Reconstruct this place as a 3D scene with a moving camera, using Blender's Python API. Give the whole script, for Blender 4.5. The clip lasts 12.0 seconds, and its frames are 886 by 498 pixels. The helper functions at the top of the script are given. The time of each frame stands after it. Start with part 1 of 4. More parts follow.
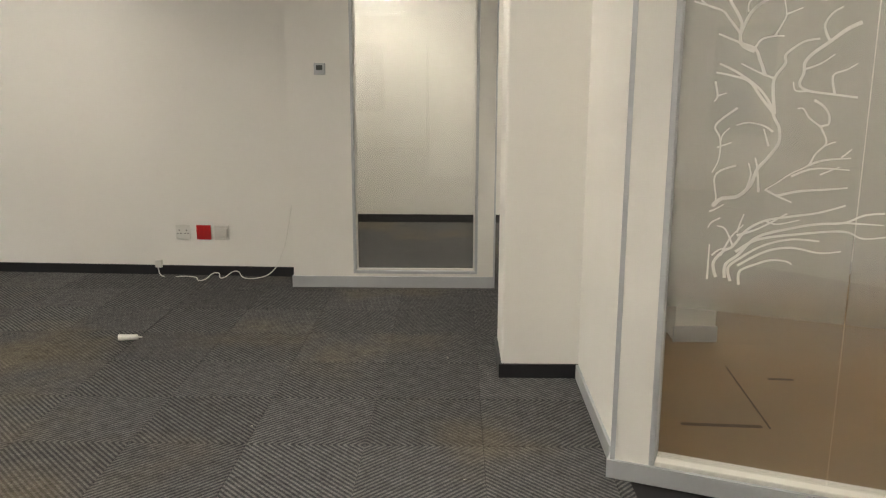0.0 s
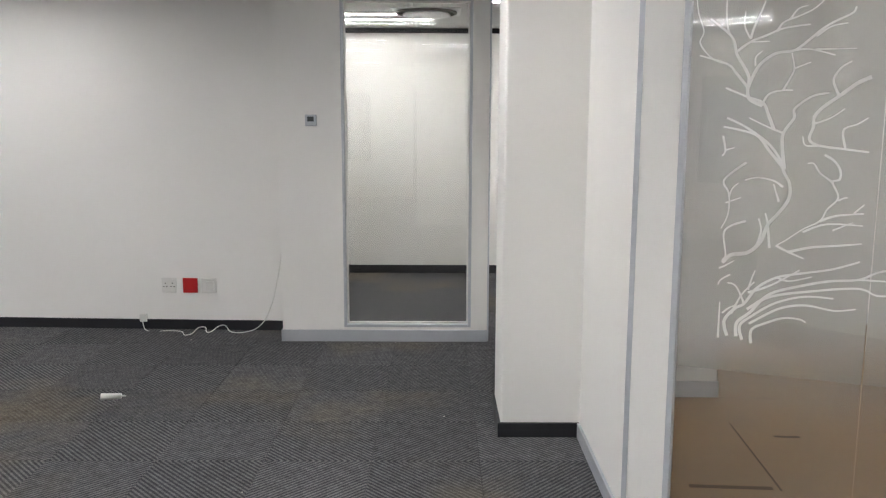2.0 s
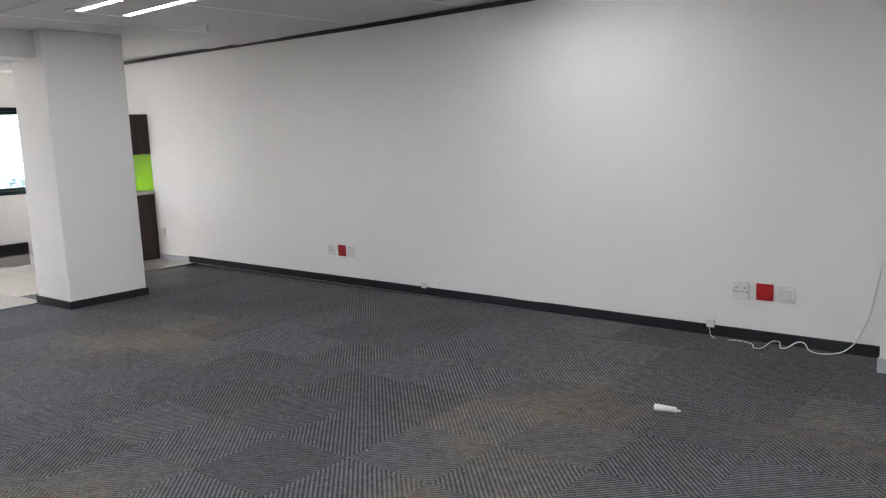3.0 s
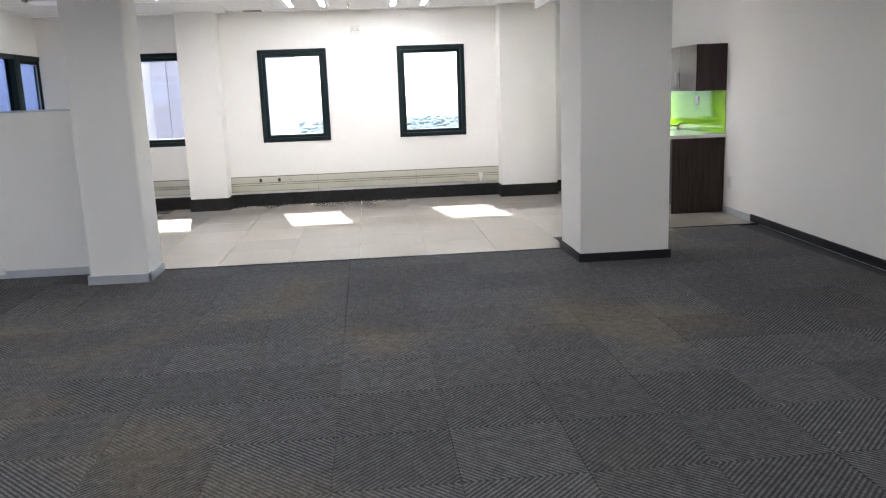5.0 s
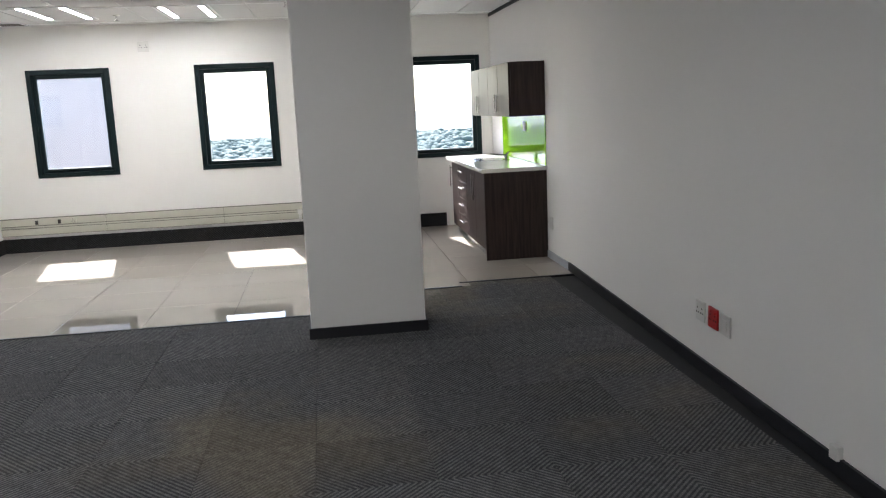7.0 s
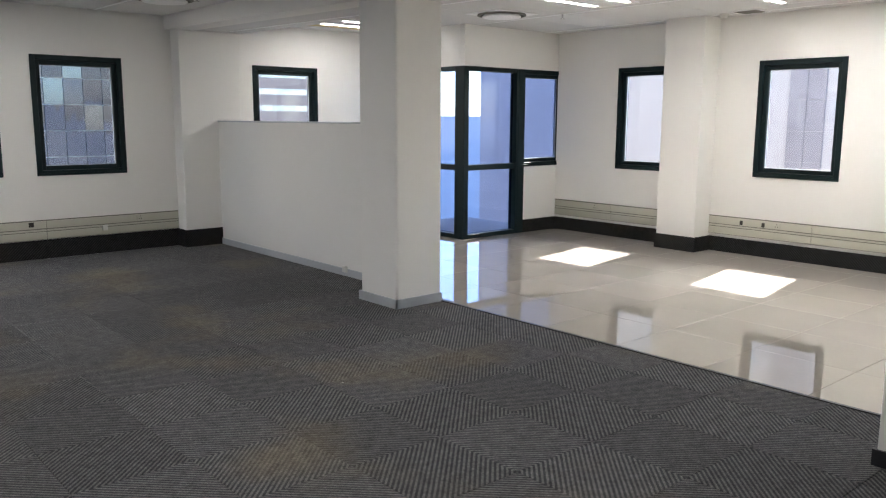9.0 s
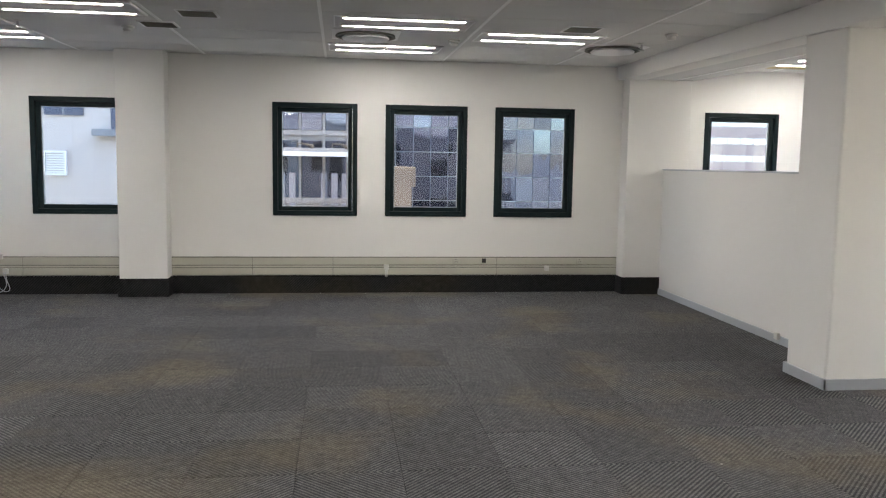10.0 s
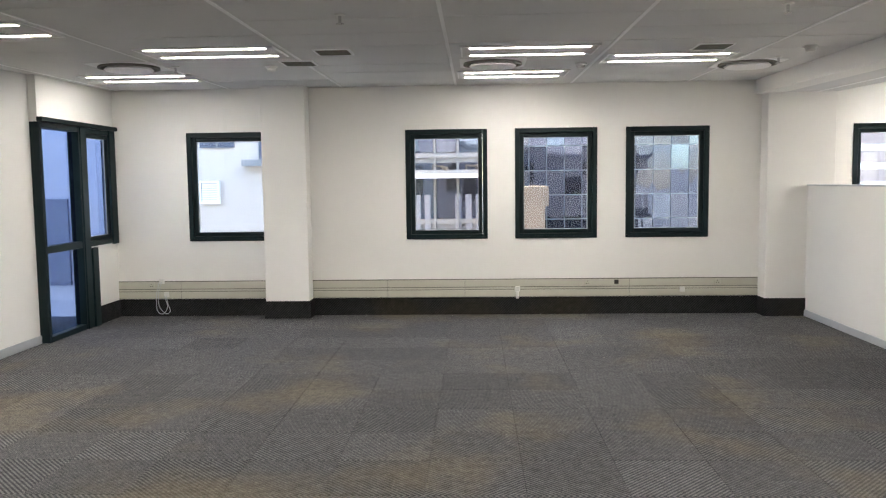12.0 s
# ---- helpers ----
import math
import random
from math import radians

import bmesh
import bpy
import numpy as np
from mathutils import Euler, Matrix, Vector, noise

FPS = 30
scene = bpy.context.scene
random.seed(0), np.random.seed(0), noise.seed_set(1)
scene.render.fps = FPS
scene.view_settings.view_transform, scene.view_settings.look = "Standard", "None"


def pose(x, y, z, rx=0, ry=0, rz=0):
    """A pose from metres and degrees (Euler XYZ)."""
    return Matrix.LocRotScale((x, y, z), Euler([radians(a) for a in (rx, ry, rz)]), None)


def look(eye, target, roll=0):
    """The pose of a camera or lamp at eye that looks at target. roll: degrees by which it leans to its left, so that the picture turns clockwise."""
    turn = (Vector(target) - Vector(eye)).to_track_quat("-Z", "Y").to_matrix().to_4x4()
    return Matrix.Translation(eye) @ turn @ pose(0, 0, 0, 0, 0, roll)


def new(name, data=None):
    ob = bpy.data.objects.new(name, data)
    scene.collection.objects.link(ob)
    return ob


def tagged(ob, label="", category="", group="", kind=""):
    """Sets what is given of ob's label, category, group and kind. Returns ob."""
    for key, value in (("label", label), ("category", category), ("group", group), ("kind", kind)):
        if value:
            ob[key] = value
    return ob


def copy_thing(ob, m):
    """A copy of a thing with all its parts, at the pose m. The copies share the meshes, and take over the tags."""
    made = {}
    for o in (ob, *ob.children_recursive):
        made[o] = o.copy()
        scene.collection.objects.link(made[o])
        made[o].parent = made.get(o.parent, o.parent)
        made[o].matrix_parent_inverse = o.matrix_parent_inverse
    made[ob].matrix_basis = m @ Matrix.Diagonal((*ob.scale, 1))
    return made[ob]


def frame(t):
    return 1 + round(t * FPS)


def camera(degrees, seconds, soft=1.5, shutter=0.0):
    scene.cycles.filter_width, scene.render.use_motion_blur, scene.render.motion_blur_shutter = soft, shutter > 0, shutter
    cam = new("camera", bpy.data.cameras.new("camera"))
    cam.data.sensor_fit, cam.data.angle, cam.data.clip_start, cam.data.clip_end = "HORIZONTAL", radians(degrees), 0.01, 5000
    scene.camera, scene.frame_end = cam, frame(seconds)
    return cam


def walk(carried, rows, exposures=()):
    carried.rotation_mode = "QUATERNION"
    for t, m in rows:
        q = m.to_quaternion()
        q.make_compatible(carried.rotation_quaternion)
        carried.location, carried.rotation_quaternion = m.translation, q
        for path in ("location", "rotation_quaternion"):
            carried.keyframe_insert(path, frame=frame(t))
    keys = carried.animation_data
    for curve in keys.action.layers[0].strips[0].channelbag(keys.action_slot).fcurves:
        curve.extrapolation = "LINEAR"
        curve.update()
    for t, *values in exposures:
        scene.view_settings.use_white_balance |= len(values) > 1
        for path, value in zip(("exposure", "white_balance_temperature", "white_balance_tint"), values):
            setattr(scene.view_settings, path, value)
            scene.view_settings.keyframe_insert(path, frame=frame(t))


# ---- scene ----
cam = camera(57.7, 12.0, 1.2)
PATH = [
    (0, (0.306, 0.539, 1.555), (0.275, 2.494, 1.134), 0.2),
    (0.5, (0.285, 0.552, 1.574), (0.267, 2.521, 1.221), 2.6),
    (1, (0.275, 0.562, 1.581), (0.267, 2.544, 1.318), 2.6),
    (1.5, (0.267, 0.575, 1.577), (0.268, 2.556, 1.299), 1.3),
    (2, (0.239, 0.644, 1.574), (0.248, 2.621, 1.268), 0.2),
    (2.5, (0.207, 0.937, 1.534), (-0.252, 2.858, 1.218), -2.5),
    (2.8, (0.169, 1.158, 1.509), (-0.909, 2.819, 1.226), -3.4),
    (3, (0.104, 1.278, 1.505), (-1.173, 2.79, 1.219), -2.6),
    (3.5, (-0.045, 1.544, 1.483), (-1.682, 2.653, 1.181), -1.8),
    (3.7, (-0.132, 1.708, 1.462), (-1.916, 2.562, 1.164), -2.0),
    (5.3, (-0.904, 3.229, 1.537), (-2.859, 3.386, 1.142), -2.4),
    (5.5, (-1.007, 3.426, 1.558), (-2.958, 3.587, 1.152), -2.5),
    (6, (-1.294, 3.948, 1.554), (-3.22, 4.287, 1.135), -2.1),
    (6.5, (-1.623, 4.454, 1.566), (-3.558, 4.8, 1.196), -2.1),
    (6.7, (-1.771, 4.643, 1.549), (-3.709, 4.98, 1.188), -2.2),
    (8.3, (-3.333, 5.726, 1.529), (-5.132, 4.92, 1.191), -1.6),
    (8.5, (-3.402, 5.841, 1.548), (-5.084, 4.81, 1.22), -0.3),
    (9, (-3.796, 6.001, 1.508), (-5.093, 4.512, 1.188), 0.3),
    (9.5, (-4.108, 5.967, 1.493), (-4.894, 4.139, 1.293), 0.8),
    (10, (-4.362, 5.984, 1.49), (-4.62, 4.012, 1.28), 0.9),
    (10.5, (-4.461, 6.044, 1.537), (-4.461, 4.058, 1.304), 1.7),
    (11, (-4.423, 6.08, 1.553), (-4.383, 4.09, 1.361), 0.1),
    (11.5, (-4.406, 6.074, 1.558), (-4.345, 4.081, 1.396), -0.3),
    (12, (-4.425, 6.075, 1.551), (-4.345, 4.084, 1.384), -0.7),
]
walk(cam, [(t, look(eye, at, roll)) for t, eye, at, roll in PATH],
     exposures=[(0.0, 3.22, 7400, 9), (0.5, 3.40, 6850, 10), (1.0, 3.42, 6500, 11), (1.5, 3.42, 6350, 12), (2.5, 3.36, 6050, 12), (3.5, 3.33, 5950, 13), (5.5, 2.77, 6000, 12), (6.7, 2.54, 6030, 11),
                (8.5, 2.47, 6300, 10), (9.0, 2.68, 6350, 11), (9.5, 2.76, 6450, 11), (10.5, 3.35, 6680, 11), (12.0, 3.48, 6700, 11)])

# ---- world and sun ----
SUN_TO = Vector((-1.02, -0.20, 1.0)).normalized()
world = bpy.data.worlds.new("world")
scene.world = world
world.use_nodes = True
wn = world.node_tree
sky = wn.nodes.new("ShaderNodeTexSky")
sky.sky_type, sky.sun_disc = "NISHITA", False
sky.sun_elevation = math.asin(SUN_TO.z)
sky.sun_rotation = math.atan2(SUN_TO.x, SUN_TO.y)
wn.links.new(sky.outputs[0], wn.nodes["Background"].inputs[0])
wn.nodes["Background"].inputs[1].default_value = 0.15
sun = new("sun", bpy.data.lights.new("sun", "SUN"))
sun.data.energy, sun.data.angle, sun.data.color = 5.0, radians(0.5), (1.0, 0.95, 0.88)
sun.matrix_world = look((0, 0, 0), -SUN_TO)
TUBE_POWER = 5.8


# ---- materials ----
def mat(name, color, rough=0.6, metal=0.0, var=0.06, scale=6.0, bump=0.0, bscale=60.0, spec=0.5, fine=0.0, emit=0.0):
    """Principled paint, metal or plastic: two scales of colour change and a fine relief, in metres."""
    m = bpy.data.materials.new(name)
    m.use_nodes = True
    n, l = m.node_tree.nodes, m.node_tree.links
    b = n["Principled BSDF"]
    b.inputs["Roughness"].default_value, b.inputs["Metallic"].default_value = rough, metal
    b.inputs["Specular IOR Level"].default_value = spec
    geo = n.new("ShaderNodeNewGeometry")
    t1 = n.new("ShaderNodeTexNoise")
    t1.inputs["Scale"].default_value, t1.inputs["Detail"].default_value = scale * 0.2, 5
    l.new(geo.outputs["Position"], t1.inputs["Vector"])
    t2 = n.new("ShaderNodeTexNoise")
    t2.inputs["Scale"].default_value, t2.inputs["Detail"].default_value = bscale, 3
    l.new(geo.outputs["Position"], t2.inputs["Vector"])
    add = n.new("ShaderNodeMath")
    add.operation = "MULTIPLY_ADD"
    add.inputs[1].default_value = 0.35 + fine
    l.new(t2.outputs[0], add.inputs[0])
    l.new(t1.outputs[0], add.inputs[2])
    ramp = n.new("ShaderNodeValToRGB")
    ramp.color_ramp.elements[0].position, ramp.color_ramp.elements[1].position = 0.4, 1.0
    ramp.color_ramp.elements[0].color = (*[c * (1 - var) for c in color], 1)
    ramp.color_ramp.elements[1].color = (*[min(1, c * (1 + var)) for c in color], 1)
    l.new(add.outputs[0], ramp.inputs[0])
    l.new(ramp.outputs[0], b.inputs["Base Color"])
    rr = n.new("ShaderNodeMapRange")
    rr.inputs["To Min"].default_value, rr.inputs["To Max"].default_value = rough * 0.85, min(1, rough * 1.15)
    l.new(t1.outputs[0], rr.inputs["Value"])
    l.new(rr.outputs[0], b.inputs["Roughness"])
    if bump:
        bp = n.new("ShaderNodeBump")
        bp.inputs["Strength"].default_value, bp.inputs["Distance"].default_value = bump, 0.002
        l.new(t2.outputs[0], bp.inputs["Height"])
        l.new(bp.outputs[0], b.inputs["Normal"])
    if emit:
        b.inputs["Emission Color"].default_value = (1.0, 0.97, 0.93, 1)
        b.inputs["Emission Strength"].default_value = emit
    return m


def pane_mat(name, tint, mirror=0.5):
    """Thin window glass: clear with its tint, and a Fresnel mirror."""
    m = bpy.data.materials.new(name)
    m.use_nodes = True
    n, l = m.node_tree.nodes, m.node_tree.links
    n.remove(n["Principled BSDF"])
    tr, gl, fr, mx = n.new("ShaderNodeBsdfTransparent"), n.new("ShaderNodeBsdfGlossy"), n.new("ShaderNodeLayerWeight"), n.new("ShaderNodeMixShader")
    tr.inputs[0].default_value = (*tint, 1)
    gl.inputs["Roughness"].default_value = 0.0
    gl.inputs[0].default_value = (mirror, mirror, mirror, 1)
    fr.inputs[0].default_value = 0.5
    p5, ma = n.new("ShaderNodeMath"), n.new("ShaderNodeMath")
    p5.operation, ma.operation = "POWER", "MULTIPLY_ADD"
    p5.inputs[1].default_value, ma.inputs[1].default_value, ma.inputs[2].default_value = 5.0, 0.95, 0.04
    l.new(fr.outputs["Facing"], p5.inputs[0])
    l.new(p5.outputs[0], ma.inputs[0])
    l.new(ma.outputs[0], mx.inputs[0])
    l.new(tr.outputs[0], mx.inputs[1])
    l.new(gl.outputs[0], mx.inputs[2])
    l.new(mx.outputs[0], n["Material Output"].inputs[0])
    return m


def film_mat(name, color, low, high, z0, z1):
    """Frosted film: part clear, part milky, denser from z0 up to z1."""
    m = bpy.data.materials.new(name)
    m.use_nodes = True
    n, l = m.node_tree.nodes, m.node_tree.links
    n.remove(n["Principled BSDF"])
    geo, sep, mr = n.new("ShaderNodeNewGeometry"), n.new("ShaderNodeSeparateXYZ"), n.new("ShaderNodeMapRange")
    l.new(geo.outputs["Position"], sep.inputs[0])
    l.new(sep.outputs["Z"], mr.inputs["Value"])
    mr.inputs["From Min"].default_value, mr.inputs["From Max"].default_value = z0, z1
    mr.inputs["To Min"].default_value, mr.inputs["To Max"].default_value = low, high
    mr.interpolation_type = "SMOOTHSTEP"
    tr, df, tl = n.new("ShaderNodeBsdfTransparent"), n.new("ShaderNodeBsdfDiffuse"), n.new("ShaderNodeBsdfTranslucent")
    for s in (df, tl):
        s.inputs[0].default_value = (*color, 1)
    ad, mx = n.new("ShaderNodeMixShader"), n.new("ShaderNodeMixShader")
    ad.inputs[0].default_value = 0.5
    l.new(df.outputs[0], ad.inputs[1])
    l.new(tl.outputs[0], ad.inputs[2])
    l.new(mr.outputs[0], mx.inputs[0])
    l.new(tr.outputs[0], mx.inputs[1])
    l.new(ad.outputs[0], mx.inputs[2])
    l.new(mx.outputs[0], n["Material Output"].inputs[0])
    return m


def carpet_mat(name, island=False, dark=1.0):
    """Loop-pile carpet square with diagonal cords 21 mm apart, dusty yellowish wear patches, each square a little different."""
    m = bpy.data.materials.new(name)
    m.use_nodes = True
    n, l = m.node_tree.nodes, m.node_tree.links
    b = n["Principled BSDF"]
    b.inputs["Roughness"].default_value, b.inputs["Specular IOR Level"].default_value = 0.95, 0.1
    uv = n.new("ShaderNodeUVMap")
    uv.uv_map = "uv"
    sep = n.new("ShaderNodeSeparateXYZ")
    l.new(uv.outputs[0], sep.inputs[0])

    def math_node(op, a, bb=None, c=None):
        k = n.new("ShaderNodeMath")
        k.operation = op
        for i, v in enumerate((a, bb, c)):
            if v is None:
                continue
            if isinstance(v, (int, float)):
                k.inputs[i].default_value = v
            else:
                l.new(v, k.inputs[i])
        return k.outputs[0]
    wob = n.new("ShaderNodeTexNoise")
    wob.inputs["Scale"].default_value, wob.inputs["Detail"].default_value = 140, 2
    l.new(uv.outputs[0], wob.inputs["Vector"])
    d = math_node("ADD", sep.outputs[0], sep.outputs[1])
    d = math_node("MULTIPLY_ADD", wob.outputs[0], 0.011, d)
    s = math_node("SINE", math_node("MULTIPLY", d, 2 * math.pi / 0.030))
    s = math_node("MULTIPLY_ADD", s, 0.5, 0.5)
    st = n.new("ShaderNodeMapRange")
    st.interpolation_type = "SMOOTHSTEP"
    st.inputs["From Min"].default_value, st.inputs["From Max"].default_value = 0.3, 0.75
    l.new(s, st.inputs["Value"])
    geo = n.new("ShaderNodeNewGeometry")
    rnd = geo.outputs["Random Per Island"]
    if not island:
        rnd = n.new("ShaderNodeObjectInfo").outputs["Random"]
    cords = n.new("ShaderNodeMix")
    cords.data_type = "RGBA"
    l.new(st.outputs[0], cords.inputs[0])
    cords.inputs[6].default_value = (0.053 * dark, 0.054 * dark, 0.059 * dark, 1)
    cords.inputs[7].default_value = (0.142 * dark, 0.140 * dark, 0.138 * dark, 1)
    tuft = n.new("ShaderNodeTexNoise")
    tuft.inputs["Scale"].default_value, tuft.inputs["Detail"].default_value = 75, 7
    tuft.inputs["Roughness"].default_value = 0.8
    l.new(geo.outputs["Position"], tuft.inputs["Vector"])
    clump = n.new("ShaderNodeTexNoise")
    clump.inputs["Scale"].default_value, clump.inputs["Detail"].default_value, clump.inputs["Roughness"].default_value = 17, 5, 0.75
    l.new(geo.outputs["Position"], clump.inputs["Vector"])
    soil = n.new("ShaderNodeTexNoise")
    soil.inputs["Scale"].default_value, soil.inputs["Detail"].default_value = 0.75, 4
    l.new(geo.outputs["Position"], soil.inputs["Vector"])
    sm = n.new("ShaderNodeMapRange")
    sm.interpolation_type = "SMOOTHSTEP"
    sm.inputs["From Min"].default_value, sm.inputs["From Max"].default_value = 0.50, 0.68
    sm.inputs["To Max"].default_value = 0.6
    l.new(soil.outputs[0], sm.inputs["Value"])
    dust = n.new("ShaderNodeMix")
    dust.data_type = "RGBA"
    l.new(sm.outputs[0], dust.inputs[0])
    l.new(cords.outputs[2], dust.inputs[6])
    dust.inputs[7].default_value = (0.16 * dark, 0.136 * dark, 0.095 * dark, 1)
    val = math_node("MULTIPLY_ADD", rnd, 0.22, 0.78)
    val = math_node("MULTIPLY", val, math_node("MULTIPLY_ADD", tuft.outputs[0], 2.6, -0.22))
    val = math_node("MULTIPLY", val, math_node("MULTIPLY_ADD", clump.outputs[0], 1.7, 0.17))
    mul = n.new("ShaderNodeVectorMath")
    mul.operation = "SCALE"
    l.new(dust.outputs[2], mul.inputs[0])
    l.new(val, mul.inputs["Scale"])
    # pale lint and crumbs
    vor = n.new("ShaderNodeTexVoronoi")
    vor.inputs["Scale"].default_value = 3.2
    l.new(geo.outputs["Position"], vor.inputs["Vector"])
    sp = math_node("LESS_THAN", vor.outputs["Distance"], 0.022)
    lint = n.new("ShaderNodeMix")
    lint.data_type = "RGBA"
    l.new(sp, lint.inputs[0])
    l.new(mul.outputs[0], lint.inputs[6])
    lint.inputs[7].default_value = (0.4, 0.38, 0.34, 1)
    l.new(lint.outputs[2], b.inputs["Base Color"])
    bp = n.new("ShaderNodeBump")
    bp.inputs["Strength"].default_value, bp.inputs["Distance"].default_value = 0.6, 0.003
    l.new(math_node("MULTIPLY_ADD", tuft.outputs[0], 0.6, st.outputs[0]), bp.inputs["Height"])
    l.new(bp.outputs[0], b.inputs["Normal"])
    return m


def wood_mat(name, c1, c2):
    m = mat(name, c1, 0.42, spec=0.3)
    n, l = m.node_tree.nodes, m.node_tree.links
    tc, mp, nz, rp = n.new("ShaderNodeTexCoord"), n.new("ShaderNodeMapping"), n.new("ShaderNodeTexNoise"), n.new("ShaderNodeValToRGB")
    mp.inputs["Scale"].default_value = (22, 22, 1.4)
    nz.inputs["Scale"].default_value, nz.inputs["Detail"].default_value = 2.2, 6
    l.new(tc.outputs["Object"], mp.inputs[0])
    l.new(mp.outputs[0], nz.inputs["Vector"])
    l.new(nz.outputs[0], rp.inputs[0])
    rp.color_ramp.elements[0].position, rp.color_ramp.elements[1].position = 0.3, 0.7
    rp.color_ramp.elements[0].color, rp.color_ramp.elements[1].color = (*c1, 1), (*c2, 1)
    l.new(rp.outputs[0], n["Principled BSDF"].inputs["Base Color"])
    return m


def ceramic_mat():
    """Polished porcelain squares, cream, each a shade different."""
    m = mat("polished_tile", (0.41, 0.37, 0.32), 0.008, var=0.05, scale=9, bscale=30, spec=1.0)
    n, l = m.node_tree.nodes, m.node_tree.links
    b = n["Principled BSDF"]
    src = b.inputs["Base Color"].links[0].from_socket
    oi, mr, sc = n.new("ShaderNodeObjectInfo"), n.new("ShaderNodeMapRange"), n.new("ShaderNodeVectorMath")
    sc.operation = "SCALE"
    mr.inputs["To Min"].default_value, mr.inputs["To Max"].default_value = 0.92, 1.04
    l.new(oi.outputs["Random"], mr.inputs["Value"])
    l.new(src, sc.inputs[0])
    l.new(mr.outputs[0], sc.inputs["Scale"])
    l.new(sc.outputs[0], b.inputs["Base Color"])
    return m


M_WALL = mat("wall_paint", (0.80, 0.785, 0.75), 0.75, var=0.025, scale=4, bump=0.10, bscale=170)
M_CEIL = mat("ceiling_board", (0.64, 0.635, 0.62), 0.9, var=0.05, scale=7, bump=0.35, bscale=220, fine=0.2)
M_BAR = mat("ceiling_bar", (0.86, 0.86, 0.85), 0.45)
M_BLACK = mat("black_skirting", (0.012, 0.012, 0.015), 0.45, var=0.3, bump=0.1)
M_GREY = mat("grey_aluminium", (0.50, 0.52, 0.545), 0.45, 0.3, var=0.06)
M_FRAME = mat("dark_green_powder_coat", (0.004, 0.013, 0.015), 0.5, var=0.25, bump=0.05, spec=0.22)
M_TRUNK = mat("cream_trunking", (0.52, 0.505, 0.42), 0.5, var=0.06)
M_WHITE = mat("white_plastic", (0.70, 0.69, 0.65), 0.35, var=0.04)
M_RED = mat("red_plastic", (0.42, 0.012, 0.014), 0.35, var=0.08)
M_HOLE = mat("socket_hole", (0.03, 0.025, 0.02), 0.6)
M_GLASS = pane_mat("window_glass", (0.93, 0.95, 0.96), 0.8)
M_TINT = pane_mat("blue_tinted_glass", (0.52, 0.61, 0.80), 0.6)
M_CLEAR = pane_mat("partition_glass", (0.93, 0.935, 0.925), 0.9)
M_FILM = film_mat("frosted_film", (0.66, 0.65, 0.63), 0.01, 0.84, 0.45, 1.05)
# Branches are clear cut-outs; the bright wall behind is put into this pale colour.
M_BRANCH = film_mat("cutout_brightness", (0.95, 0.95, 0.93), 0.80, 0.92, 0.3, 0.9)
M_CARPET = carpet_mat("carpet_square")
M_CARPET_REST = carpet_mat("carpet_rest", True)
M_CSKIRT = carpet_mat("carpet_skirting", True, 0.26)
M_TILE = ceramic_mat()
M_GROUT = mat("grout", (0.36, 0.34, 0.31), 0.8)
M_LOBBY = mat("tan_terrazzo", (0.17, 0.108, 0.05), 0.4, var=0.25, scale=14, bscale=120, fine=0.5)
M_WOOD = wood_mat("dark_wenge_laminate", (0.022, 0.013, 0.012), (0.055, 0.034, 0.030))
M_COUNTER = mat("pale_stone_top", (0.74, 0.73, 0.70), 0.12, var=0.05, bscale=200)
M_GREEN = mat("lime_green_glass", (0.30, 0.62, 0.015), 0.08, var=0.04)
M_STEEL = mat("brushed_steel", (0.62, 0.62, 0.62), 0.25, 1.0)
# Shade in the gaps between trunking covers, put into the colour behind them.
M_CHANNEL = mat("painted_gap_shade", (0.16, 0.155, 0.13), 0.6)
# Extra glow over the tiled floor, making up for weak window daylight.
M_TUBE_BRIGHT = mat("bright_tube", (0.9, 0.9, 0.9), 0.4, emit=TUBE_POWER * 1.9)
M_TUBE = mat("lit_tube", (0.9, 0.9, 0.9), 0.4, emit=TUBE_POWER)
M_LCD = mat("grey_display", (0.10, 0.11, 0.11), 0.2)
# The shade inside the vents, put into a dark grey colour.
M_VENT = mat("vent_shadow", (0.10, 0.10, 0.10), 0.8)
M_JOINT = mat("dark_floor_mark", (0.07, 0.045, 0.02), 0.6)
M_YELLOW = mat("yellowed_board", (0.62, 0.52, 0.28), 0.8, var=0.1)


# ---- building blocks ----
def box_bm(*boxes):
    """A bmesh of boxes, each (x0, x1, y0, y1, z0, z1)."""
    bm = bmesh.new()
    for x0, x1, y0, y1, z0, z1 in boxes:
        v = [bm.verts.new(p) for p in ((x0, y0, z0), (x1, y0, z0), (x1, y1, z0), (x0, y1, z0), (x0, y0, z1), (x1, y0, z1), (x1, y1, z1), (x0, y1, z1))]
        for q in ((3, 2, 1, 0), (4, 5, 6, 7), (0, 1, 5, 4), (1, 2, 6, 5), (2, 3, 7, 6), (3, 0, 4, 7)):
            bm.faces.new([v[i] for i in q])
    return bm


def soften(bm, w=0.004, seg=2):
    bmesh.ops.bevel(bm, geom=bm.edges[:], offset=w, segments=seg, affect="EDGES", profile=0.5)
    return bm


def mesh_of(name, bm, material):
    me = bpy.data.meshes.new(name)
    bmesh.ops.recalc_face_normals(bm, faces=bm.faces[:])
    bm.to_mesh(me)
    bm.free()
    me.materials.append(material)
    return me


def part(name, bm, material, parent=None, label=""):
    ob = new(name, mesh_of(name, bm, material))
    ob.parent = parent
    return tagged(ob, label)


